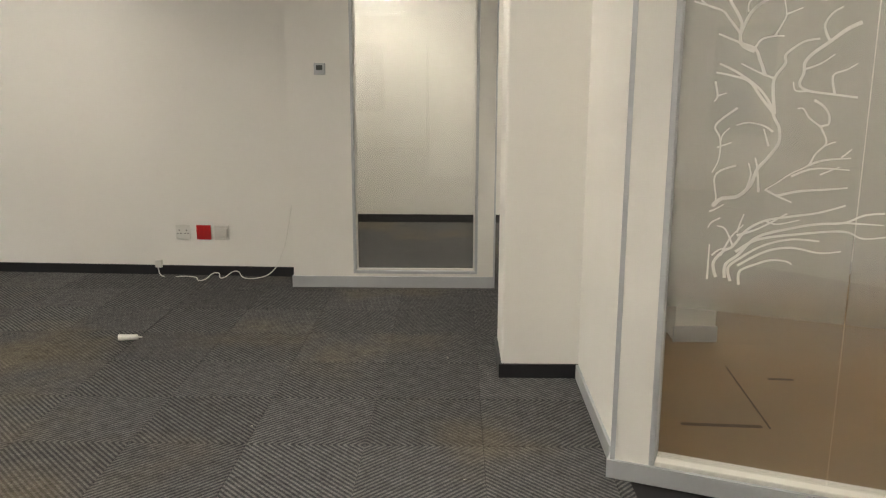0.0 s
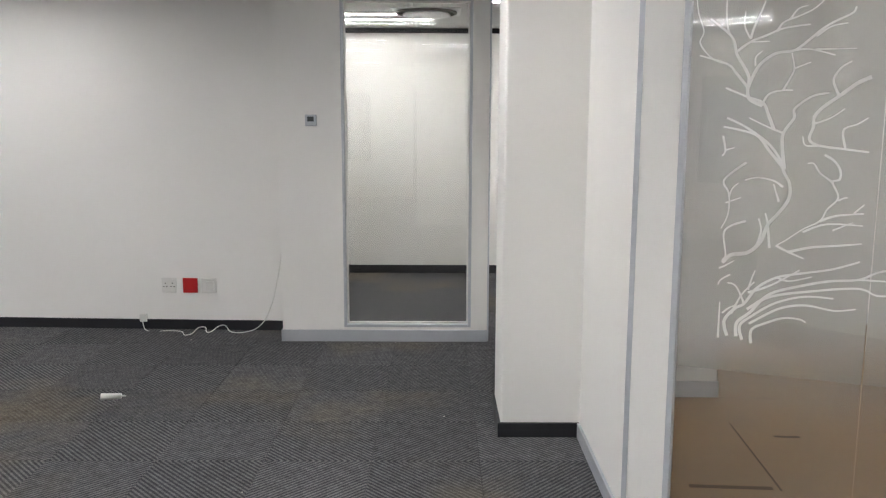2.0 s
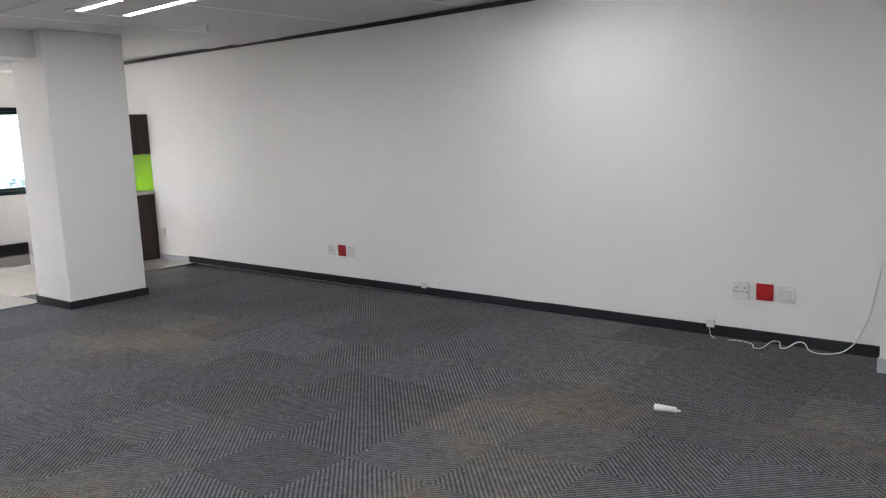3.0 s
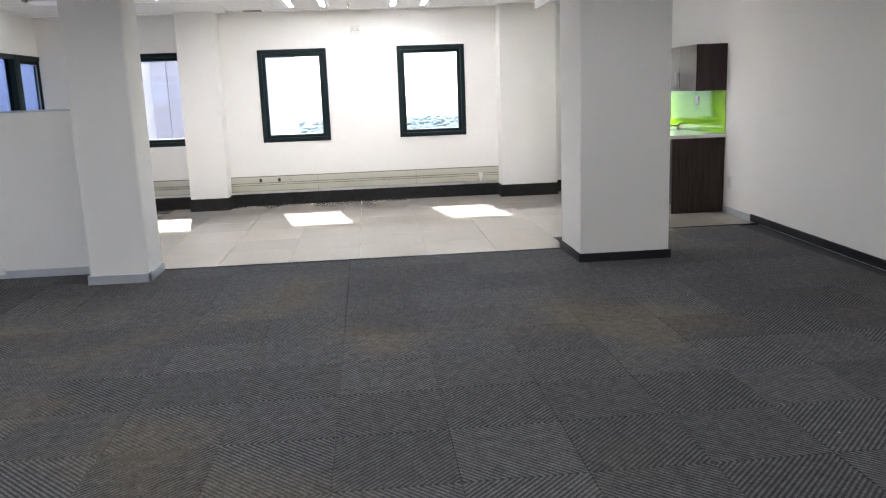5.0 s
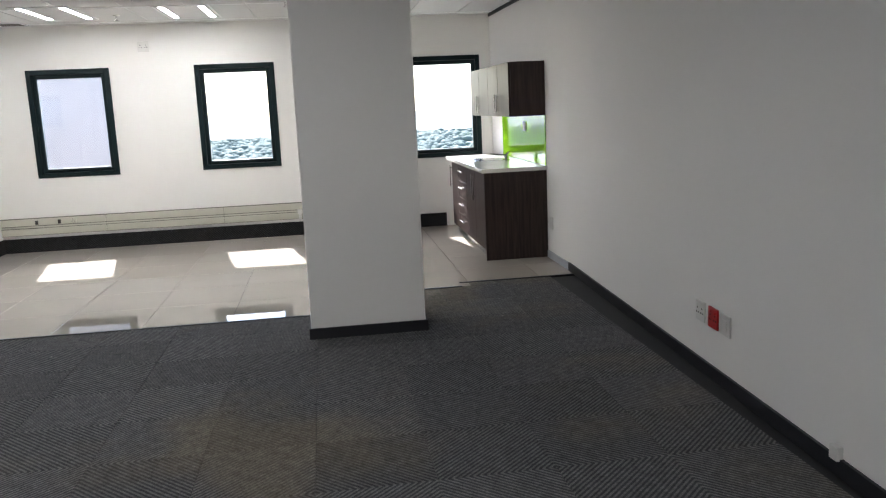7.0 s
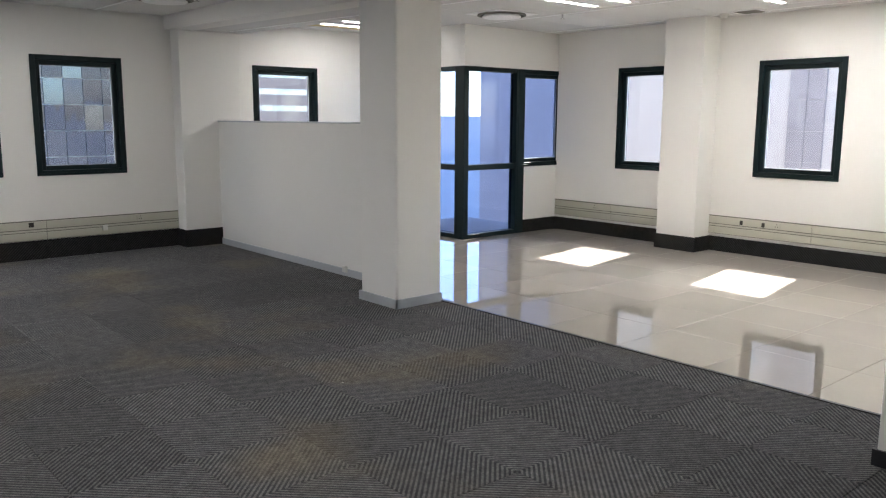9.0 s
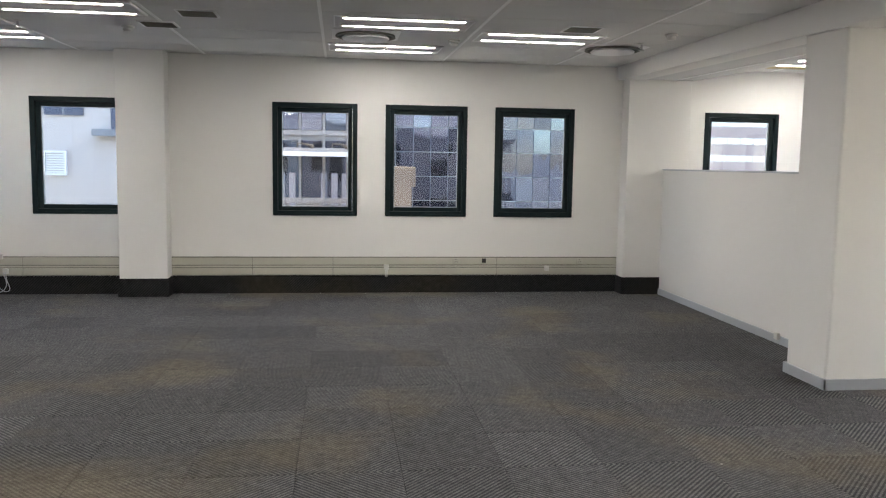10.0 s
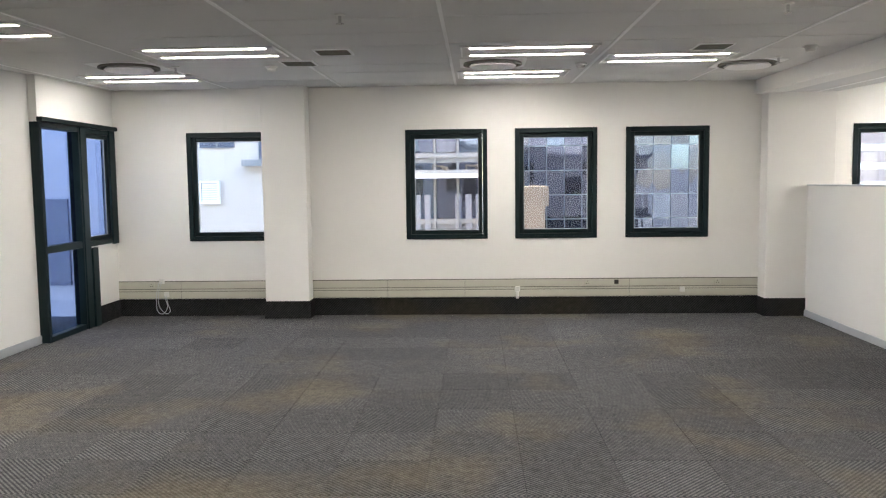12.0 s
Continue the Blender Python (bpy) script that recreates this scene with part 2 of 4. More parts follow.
def thing(name, label, category, group="", kind="", at=(0, 0, 0), turn=0):
    ob = new(name)
    ob.empty_display_size = 0.1
    ob.matrix_world = pose(*at, 0, 0, turn)
    return tagged(ob, label, category, group, kind)


def solid(name, bm, material, label, category, kind="structure"):
    return tagged(part(name, bm, material), label, category, "", kind)


def cyl(bm, p, q, r, seg=12, r2=None):
    """Adds a round bar from p to q."""
    p, q = Vector(p), Vector(q)
    m = Matrix.Translation((p + q) / 2) @ (q - p).to_track_quat("Z", "Y").to_matrix().to_4x4()
    bmesh.ops.create_cone(bm, cap_ends=True, segments=seg, radius1=r, radius2=r if r2 is None else r2, depth=(q - p).length, matrix=m)
    return bm


def wall_bm(axis, a0, a1, n0, n1, z0, z1, holes=()):
    """A wall along 'x' or 'y' from a0 to a1, n0 to n1 thick, with holes (a0, a1, z0, z1) right through it."""
    aa = sorted({a0, a1, *[h for o in holes for h in o[:2]]})
    zz = sorted({z0, z1, *[h for o in holes for h in o[2:]]})
    full = {(i, j) for i in range(len(aa) - 1) for j in range(len(zz) - 1)
            if not any(o[0] <= (aa[i] + aa[i + 1]) / 2 <= o[1] and o[2] <= (zz[j] + zz[j + 1]) / 2 <= o[3] for o in holes)}
    bm, made = bmesh.new(), {}

    def vert(a, nn, z):
        key = (round(a, 5), round(nn, 5), round(z, 5))
        if key not in made:
            made[key] = bm.verts.new((a, nn, z) if axis == "x" else (nn, a, z))
        return made[key]
    for i, j in full:
        a, b, c, d = aa[i], aa[i + 1], zz[j], zz[j + 1]
        for nn in (n0, n1):
            bm.faces.new([vert(a, nn, c), vert(b, nn, c), vert(b, nn, d), vert(a, nn, d)])
        for di, dj, e in ((-1, 0, ((a, c), (a, d))), (1, 0, ((b, c), (b, d))), (0, -1, ((a, c), (b, c))), (0, 1, ((a, d), (b, d)))):
            if (i + di, j + dj) not in full:
                (p, q), (r, s) = e
                bm.faces.new([vert(p, n0, q), vert(r, n0, s), vert(r, n1, s), vert(p, n1, q)])
    return bm


XW, YS, YN, XE = -12.317, -3.25, 7.04, -0.2
ZT, ZB = 2.15, 0.885
CW = 2.645


def cz(x, y):
    """Height of the carpeted side's ceiling, which falls a little to the north-east."""
    return 2.65 - 0.0125 * (y - YS) + 0.00102 * max(0, -1.5 - x) * (y - YS)


def beam_z(y):
    """Underside of the ceiling beam, which falls a little to the north."""
    return 2.487 - 0.0175 * (y + 3.0)


HI = 2.78


def yn(x):
    """Face of the north wall, which runs a little askew east of the kitchen."""
    return YN - 0.0424 * max(0, x + 9.05)


def skew(bm):
    for v in bm.verts:
        v.co.y += yn(v.co.x) - YN
    return bm


# ---- walls ----
SOUTH = [(-2.06, -1.07), (-4.573, -3.629), (-5.83, -4.89), (-7.096, -6.155), (-9.64, -8.70)]
WEST = [(-0.403, 0.54), (1.48, 2.42), (3.40, 4.348), (5.96, 6.90)]
solid("wall_south", wall_bm("x", -10.59, XE + 0.14, YS - 0.14, YS, -0.2, HI, [(a, b, ZB, ZT) for a, b in SOUTH]), M_WALL,
      "cream-white painted outer wall with a row of windows", "wall")
solid("wall_west", wall_bm("y", -1.413, YN + 0.14, XW - 0.14, XW, -0.2, HI, [(a, b, ZB, ZT) for a, b in WEST]), M_WALL,
      "white painted outer wall with four windows", "wall")
solid("wall_north", skew(wall_bm("x", XW, -0.905, YN, YN + 0.14, -0.2, HI, [(-9.06, -9.05, 5, 6)])), M_WALL, "long plain white painted wall", "wall")
solid("wall_balcony_north", wall_bm("x", XW - 0.14, -10.59, -1.413 - 0.1, -1.413, -0.2, HI, [(-11.56, -10.60, 0.0, ZT), (-12.45, -11.56, ZB, ZT)]), M_WALL,
      "white wall with a glazed door and window to the balcony", "wall")
solid("wall_balcony_east", wall_bm("y", YS, -1.515, -10.69, -10.59, -0.2, HI, [(-2.32, -1.52, 0.0, ZT), (-3.2, -2.32, ZB, ZT)]), M_WALL,
      "white wall with full-height glazing to the balcony", "wall")
solid("wall_east", wall_bm("y", YS, -1.62, XE, XE + 0.1, -0.2, HI, [(-2.45, -1.62, 0.0, ZT + 0.03), (-3.22, -2.45, ZB, ZT + 0.03)]), M_WALL,
      "white wall with a dark framed glass door and window", "wall")
solid("wall_partition_east", wall_bm("y", -1.62, -0.4, -0.12, 0.0, -0.2, HI), M_WALL, "plain white partition wall with grey skirting", "wall")
solid("wall_entrance", wall_bm("x", 0.0, 4.0, -0.52, -0.4, -0.2, HI), M_WALL, "plain white wall behind the entrance", "wall")
# pilasters on the outer walls
for nm, x0, x1, y0, y1 in (("pilaster_south", -2.516, -2.008, YS, -3.03), ("pilaster_corner", -8.42, -7.67, YS, -3.03),
                           ("pilaster_west", XW, -11.996, 0.474, 0.987), ("pilaster_kitchen", XW, -12.02, 4.80, 5.60)):
    solid(nm, soften(box_bm((x0, x1, y0, y1, 0, HI - 0.02)), 0.008), M_WALL, "white painted pilaster with dark carpet skirting", "pilaster")
# columns and the beam over the floor's edge
solid("column_half_wall", soften(box_bm((-8.115, -7.646, 0.532, 1.02, 0, 2.55)), 0.02, 3), M_WALL, "white square column with grey skirting", "column")
solid("column_kitchen", soften(box_bm((-8.15, -7.465, 4.72, 5.51, 0, 2.75)), 0.012, 3), M_WALL, "wide white column with black skirting", "column")
bm = soften(box_bm((-7.86, -7.60, YS, 5.45, 2.487, 2.78)), 0.006)
for v in bm.verts:
    if v.co.z < 2.6:
        v.co.z += beam_z(v.co.y) - 2.487
solid("beam", bm, M_WALL, "white boxed-in ceiling beam between two floors", "beam")
solid("half_wall", box_bm((-8.25, -8.12, -3.03, 0.80, 0, 1.455)), M_WALL, "waist-high white partition wall", "wall")
solid("half_wall_cap", soften(box_bm((-8.262, -8.108, -3.03, 0.56, 1.456, 1.472)), 0.003), M_GREY, "thin grey capping strip on the partition", "trim")
# north-east: glazed office front, column, slanted frosted front
PY = 6.385
solid("wall_panel", wall_bm("x", -0.905, 1.9, PY, PY + 0.10, -0.1, HI, [(-0.455, 0.47, 0.105, 2.44), (0.588, 1.42, -0.1, 2.44)]), M_WALL,
      "white partition with a tall glazed opening and an open doorway", "wall")
solid("wall_return", wall_bm("y", PY + 0.1, 9.15, -0.905, -0.80, 0.0, HI), M_WALL, "short white return of the partition", "wall")
solid("wall_office_back", wall_bm("x", -0.80, 3.2, 9.15, 9.29, -0.2, HI), M_WALL, "plain white back wall of the small office", "wall")
solid("wall_office_east", wall_bm("y", PY + 0.1, 9.15, 3.06, 3.2, -0.2, HI), M_WALL, "plain white side wall of the small office", "wall")
solid("column_entrance", soften(box_bm((0.552, 0.97, 4.56, 5.0, 0, HI)), 0.012, 3), M_WALL, "white column with black skirting", "column")
ang = math.atan2(-0.24, 0.61)
corner = Vector((0.925, 3.49, 0))


def slant(x0, x1, y0, y1, z0, z1):
    """A box along the slanted glass front: x along it, y through it."""
    b = box_bm((x0, x1, y0, y1, z0, z1))
    b.transform(Matrix.Translation(corner) @ Matrix.Rotation(ang, 4, "Z"))
    return b


solid("wall_side", box_bm((0.955, 1.06, 3.53, 4.56, 0, HI), (0.97, 1.06, 4.56, 6.385, 0, HI)), M_WALL, "white side wall beside the frosted glass front", "wall")
solid("wall_post", slant(0.0, 0.148, 0.0, 0.10, 0.07, HI), M_WALL, "white post of the glazed partition", "wall")
solid("channel", slant(0.0, 0.018, -0.006, 0.0, 0.075, HI), M_GREY, "grey aluminium channel at the partition corner", "trim")
solid("wall_front_head", slant(0.155, 3.2, 0.0, 0.10, 2.18, HI), M_WALL, "white panel over the frosted glass front", "wall")
solid("wall_lobby_back", wall_bm("x", 1.07, 5.2, 6.9, 7.0, -0.2, HI), M_WALL, "bright white wall of the lobby", "wall")
solid("wall_lobby_east", wall_bm("y", -0.4, 7.0, 5.2, 5.3, -0.2, HI), M_WALL, "white side wall of the lobby", "wall")
solid("wall_entrance_east", wall_bm("y", -0.4, 2.3, 3.9, 4.0, -0.2, HI), M_WALL, "plain white wall beside the entrance", "wall")
solid("wall_lobby_pier", box_bm((1.62, 1.86, 5.16, 6.9, 0, HI)), M_WALL, "white pier in the lobby behind the glass", "wall")

# ---- ceilings ----
def ceiling(name, x0, x1, y0, y1, zf, px, py, sx, sy, label):
    """Suspended boards, each a shallow slab, with a bar every px metres and butt joints every py."""
    bm = bmesh.new()
    xs = sorted({x0, x1, *[sx + px * i for i in range(-20, 20) if x0 < sx + px * i < x1]})
    ys = sorted({y0, y1, *[sy + py * i for i in range(-30, 30) if y0 < sy + py * i < y1]})
    rng = random.Random(4)
    for i in range(len(xs) - 1):
        for j in range(len(ys) - 1):
            g, dz = 0.004, rng.uniform(-0.0012, 0.0012)
            c = [(xs[i] + g, ys[j] + g), (xs[i + 1] - g, ys[j] + g), (xs[i + 1] - g, ys[j + 1] - g), (xs[i] + g, ys[j + 1] - g)]
            lo = [bm.verts.new((x, y, zf(x, y) + dz)) for x, y in c]
            up = [bm.verts.new((x, y, zf(x, y) + 0.03)) for x, y in c]
            bm.faces.new(lo)
            for k in range(4):
                bm.faces.new([lo[k], lo[(k + 1) % 4], up[(k + 1) % 4], up[k]])
    top = [bm.verts.new((x, y, zf(x, y) + 0.031)) for x, y in ((x0, y0), (x1, y0), (x1, y1), (x0, y1))]
    bm.faces.new(top)
    ob = solid(name, bm, M_CEIL, label, "ceiling")
    bars = bmesh.new()
    for x in xs[1:-1]:
        v = [bars.verts.new((x + dx, y, zf(x, y) + dz)) for y in (y0, y1) for dx, dz in ((-0.013, 0.004), (-0.013, -0.004), (0.013, -0.004), (0.013, 0.004))]
        for k in range(3):
            bars.faces.new([v[k], v[k + 1], v[k + 5], v[k + 4]])
    solid(name + "_bars", bars, M_BAR, "white metal bars of the suspended ceiling", "ceiling")
    return ob


ceiling("ceiling", -7.60, 1.0, YS, YN, cz, 1.31, 0.55, -4.22, -1.40, "suspended ceiling of grey-white mineral boards")
ceiling("ceiling_tiled", XW, -9.24, YS, YN, lambda x, y: CW, 1.31, 0.6, -9.45, -0.6, "white suspended ceiling over the tiled floor")
ceiling("ceiling_soffit", -8.42, -7.86, YS, 4.72, lambda x, y: beam_z(y) + 0.003, 1.31, 0.6, -20, -0.6, "low flat ceiling strip beside the beam")
ceiling("ceiling_slope", -9.24, -8.42, YS, 4.72, lambda x, y: beam_z(y) + 0.003 + (CW - 0.003 - beam_z(y)) * (-8.42 - x) / 0.82, 1.31, 0.6, -20, -0.6, "white ceiling boards sloping up over the tiled floor")
ceiling("ceiling_kitchen", -9.24, -8.16, 4.72, YN, lambda x, y: CW, 1.31, 0.6, -9.45, -0.6, "white suspended ceiling beside the kitchen")
solid("ceiling_end", box_bm((-9.24, -8.16, 4.72, 4.75, 2.30, CW + 0.02)), M_WALL, "white upstand closing the sloping ceiling", "ceiling")
solid("ceiling_gap", box_bm((-8.16, -7.60, 5.45, YN, 2.60, 2.64)), M_CEIL, "ceiling board between column and wall", "ceiling")
ceiling("ceiling_office", -0.80, 3.06, PY + 0.1, 9.15, lambda x, y: 2.56, 1.31, 0.6, 0.0, 7.0, "suspended ceiling of the small office")
ceiling("ceiling_lobby", 1.0, 5.2, -0.4, 6.9, lambda x, y: 2.72, 1.31, 0.6, 2.0, 1.0, "suspended ceiling of the lobby")
solid("roof", box_bm((-12.5, 5.4, -3.4, 9.4, HI + 0.02, HI + 0.2)), M_CEIL, "slab of the storey above", "ceiling")
def rise(bm):
    for v in bm.verts:
        v.co.z += float(np.interp(v.co.x, (-12.3, -9.05, -5.7, -1.5), (0.125, 0.108, 0.042, 0.0)))
    return bm


STRIP = (-0.9, -1.5, -5.7, -9.05, -12.3)
solid("shadow_trim", skew(rise(box_bm(*[(b, a, YN - 0.012, YN + 0.001, 2.482, 2.522) for a, b in zip(STRIP, STRIP[1:])]))), M_BLACK,
      "black shadow strip between wall and ceiling", "trim")
solid("panel_trim", box_bm((-0.907, 0.55, PY - 0.012, PY, 2.462, 2.50)), M_GREY, "grey head strip of the glazed partition", "trim")
solid("office_trim", box_bm((-0.80, 3.06, 9.138, 9.15, 2.50, 2.55)), M_BLACK, "black shadow strip in the small office", "trim")

# ---- floors under the pieces ----
EDGE = [(-8.12, YS, 5.0), (-8.72, 5.0, 5.98), (-8.87, 5.98, YN)]
bm = box_bm((-8.12, 1.05, YS, 5.0, -0.2, -0.012), (-8.72, 1.05, 5.0, 5.98, -0.2, -0.012), (-8.87, 1.05, 5.98, 9.15, -0.2, -0.012), (1.05, 3.1, 6.3, 9.15, -0.2, -0.012), (1.05, 3.9, -0.4, 3.6, -0.2, -0.013))
floor = solid("floor", bm, mat("underlay", (0.02, 0.02, 0.022), 0.9), "dark grey carpet squares with diagonal cords, dusty in places", "floor")
bm = box_bm((XW, -8.12, YS, 5.0, -0.2, -0.010), (XW, -8.72, 5.0, 5.98, -0.2, -0.010), (XW, -8.87, 5.98, YN, -0.2, -0.010))
tiled = solid("floor_tiled", bm, M_GROUT, "polished cream porcelain floor tiles", "floor")
bm = bmesh.new()
lob = [bm.verts.new(p) for p in ((1.0, 3.5, 0.004), (3.9, 2.36, 0.004), (5.2, 2.36, 0.004), (5.2, 6.9, 0.004), (1.0, 6.9, 0.004))]
low = [bm.verts.new((v.co.x, v.co.y, -0.2)) for v in lob]
bm.faces.new(lob)
for k in range(5):
    bm.faces.new([lob[k], lob[(k + 1) % 5], low[(k + 1) % 5], low[k]])
lobby = solid("floor_lobby", bm, M_LOBBY, "tan stone floor of the lobby", "floor")
bm = box_bm(*[(x - 0.012, x + 0.012, a, b, -0.01, 0.006) for x, a, b in EDGE])
solid("floor_strip", bm, M_BLACK, "dark metal edging strip between carpet and tiles", "trim")

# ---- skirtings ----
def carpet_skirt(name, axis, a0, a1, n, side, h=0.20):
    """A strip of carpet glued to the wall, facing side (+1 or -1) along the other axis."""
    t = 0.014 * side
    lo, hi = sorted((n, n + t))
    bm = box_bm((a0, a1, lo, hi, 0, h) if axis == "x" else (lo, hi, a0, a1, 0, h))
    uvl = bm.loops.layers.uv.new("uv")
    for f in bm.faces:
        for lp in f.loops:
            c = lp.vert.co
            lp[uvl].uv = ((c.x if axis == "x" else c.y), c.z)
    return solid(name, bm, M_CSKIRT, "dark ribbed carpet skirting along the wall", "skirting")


def skirt(name, boxes, material, label):
    return solid(name, skew(box_bm(*boxes)) if name == "baseboard_north" else box_bm(*boxes), material, label, "skirting")


K = 0.014
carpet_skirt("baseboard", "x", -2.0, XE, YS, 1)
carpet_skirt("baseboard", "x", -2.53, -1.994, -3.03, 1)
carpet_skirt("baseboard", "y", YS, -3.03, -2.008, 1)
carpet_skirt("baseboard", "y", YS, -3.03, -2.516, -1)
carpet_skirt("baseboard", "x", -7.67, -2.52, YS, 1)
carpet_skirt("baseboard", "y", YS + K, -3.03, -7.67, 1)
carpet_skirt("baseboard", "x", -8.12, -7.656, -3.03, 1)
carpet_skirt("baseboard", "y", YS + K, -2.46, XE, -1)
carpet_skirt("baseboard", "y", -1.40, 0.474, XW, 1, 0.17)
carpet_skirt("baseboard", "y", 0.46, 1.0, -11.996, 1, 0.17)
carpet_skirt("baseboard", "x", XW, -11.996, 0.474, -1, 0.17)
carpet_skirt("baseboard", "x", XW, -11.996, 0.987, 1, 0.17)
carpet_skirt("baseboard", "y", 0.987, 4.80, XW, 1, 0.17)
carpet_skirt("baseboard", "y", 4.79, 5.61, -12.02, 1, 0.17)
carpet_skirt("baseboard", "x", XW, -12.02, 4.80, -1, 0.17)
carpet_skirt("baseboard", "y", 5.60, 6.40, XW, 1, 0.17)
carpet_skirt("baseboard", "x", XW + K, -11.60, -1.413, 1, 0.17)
skirt("baseboard_north", [(-9.05, -0.905, YN - 0.015, YN, 0, 0.075)], M_BLACK, "low black skirting on the white wall")
skirt("baseboard_kitchen", [(-9.75, -9.05, YN - 0.012, YN, 0, 0.07)], M_GREY, "low grey tiled skirting beside the kitchen unit")
skirt("baseboard_panel", [(-0.915, 0.588, PY - 0.014, PY + 0.114, 0, 0.085)], M_GREY, "grey aluminium plinth of the partition")
skirt("baseboard_column", [(0.538, 0.97, 4.546, 4.56, 0, 0.075), (0.538, 0.552, 4.56, 5.014, 0, 0.075), (0.552, 0.97, 5.0, 5.014, 0, 0.075)], M_BLACK, "black skirting round the column")
skirt("baseboard_side", [(0.941, 0.955, 3.60, 4.546, 0, 0.075)], M_GREY, "grey skirting of the side wall")
skirt("baseboard_office", [(-0.80, 3.06, 9.135, 9.15, 0, 0.085)], M_BLACK, "black skirting in the small office")
skirt("baseboard_kitchen_column", [(-8.165, -7.451, 4.706, 4.72, 0, 0.075), (-7.465, -7.451, 4.72, 5.51, 0, 0.075), (-8.165, -7.451, 5.51, 5.524, 0, 0.075)], M_BLACK,
      "black skirting round the wide column")
skirt("baseboard_half_wall", [(-8.12, -8.106, -3.016, 0.52, 0, 0.07)], M_GREY, "grey skirting along the low partition")
skirt("baseboard_half_wall_column", [(-7.646, -7.632, 0.518, 1.034, 0, 0.075), (-8.115, -7.632, 1.02, 1.034, 0, 0.075), (-8.115, -7.646, 0.518, 0.532, 0, 0.075)], M_GREY,
      "grey skirting round the square column")
skirt("baseboard_partition", [(-0.134, -0.12, -1.62, -0.4, 0, 0.08)], M_GREY, "grey skirting along the partition")
solid("glass_front_plinth", slant(-0.012, 3.2, -0.014, 0.114, 0, 0.075), M_GREY, "grey aluminium plinth under the frosted glass", "trim")
skirt("baseboard_pier", [(1.61, 1.87, 5.148, 5.16, 0, 0.1), (2.0, 5.2, 6.888, 6.9, 0, 0.1)], M_GREY, "grey skirting in the lobby")

# ---- windows ----
def ring(u0, u1, z0, z1, w, d0, d1):
    """Four bars round the rectangle u0-u1, z0-z1 on the plane y = d."""
    return box_bm((u0, u0 + w, d0, d1, z0, z1), (u1 - w, u1, d0, d1, z0, z1), (u0 + w, u1 - w, d0, d1, z0, z0 + w), (u0 + w, u1 - w, d0, d1, z1 - w, z1))


def glazing(name, kind_name, w, z0, z1, place, turn, label, glass, handle=True, rails=(), sash=True):
    """A framed light: local x along the wall, y outwards, origin at the floor under its middle."""
    t = thing(name, label, kind_name, kind="structure", at=place, turn=turn)
    part("window_frame", soften(ring(-w / 2, w / 2, z0, z1, 0.055, -0.012, 0.11), 0.004, 1), M_FRAME, t)
    o = 0.055
    if sash:
        part("sash", soften(ring(-w / 2 + 0.057, w / 2 - 0.057, z0 + 0.057, z1 - 0.057, 0.045, 0.022, 0.09), 0.006, 2), M_FRAME, t)
        part("gasket", ring(-w / 2 + 0.102, w / 2 - 0.102, z0 + 0.102, z1 - 0.102, 0.006, 0.05, 0.07), M_GREY, t, "pale glazing bead")
        o = 0.102
        part("window_sill", soften(box_bm((-w / 2 + 0.02, w / 2 - 0.02, -0.02, -0.012, z0 + 0.004, z0 + 0.028)), 0.002, 1), M_FRAME, t)
    for i, r in enumerate(rails):
        part("rail", soften(box_bm((-w / 2 + 0.055, w / 2 - 0.055, -0.005, 0.10, r - 0.035, r + 0.035)), 0.004, 1), M_FRAME, t)
    levels = [z0 + o, *[v for r in rails for v in (r - 0.035, r + 0.035)], z1 - o]
    for i in range(0, len(levels), 2):
        p = part("pane", box_bm((-w / 2 + o, w / 2 - o, 0.058, 0.062, levels[i], levels[i + 1])), glass, t)
        p.visible_shadow = False
    if handle:
        b = soften(box_bm((-w / 2 + 0.066, -w / 2 + 0.084, 0.008, 0.022, (z0 + z1) / 2 - 0.04, (z0 + z1) / 2 + 0.04)), 0.003, 1)
        hd = part("handle", b, M_FRAME, t, "small dark window catch")
        part("lever", cyl(bmesh.new(), (-w / 2 + 0.075, -0.004, (z0 + z1) / 2), (-w / 2 + 0.075, -0.004, (z0 + z1) / 2 - 0.07), 0.006), M_FRAME, hd)
    return t


NUM = [0]


def win_no():
    NUM[0] += 1
    return "window_%d" % NUM[0]


for a, b in SOUTH:
    glazing(win_no(), "window", b - a, ZB, ZT, ((a + b) / 2, YS, 0), 180, "dark green framed window looking onto city towers", M_GLASS)
for a, b in WEST:
    glazing(win_no(), "window", b - a, ZB, ZT, (XW, (a + b) / 2, 0), 90, "dark green framed window with bright sky outside", M_GLASS)
glazing("door_1", "glass door", 0.96, 0.0, ZT, (-11.08, -1.413, 0), 180, "dark green framed glass balcony door", M_TINT, False, (0.90,), False)
glazing(win_no(), "window", 0.89, ZB, ZT, (-12.005, -1.413, 0), 180, "blue tinted window beside the balcony door", M_TINT)
glazing("door_2", "glass door", 0.80, 0.0, ZT, (-10.59, -1.92, 0), 90, "full-height dark framed glazing to the balcony", M_TINT, False, (0.90,), False)
glazing(win_no(), "window", 0.88, ZB, ZT, (-10.59, -2.76, 0), 90, "dark framed window towards the balcony", M_TINT)
glazing("door_3", "glass door", 0.83, 0.0, ZT + 0.03, (XE, -2.035, 0), -90, "dark green framed glass door with a middle rail", M_TINT, False, (0.92,), False)
glazing(win_no(), "window", 0.77, ZB, ZT + 0.03, (XE, -2.835, 0), -90, "dark green framed tinted window beside the glass door", M_TINT)
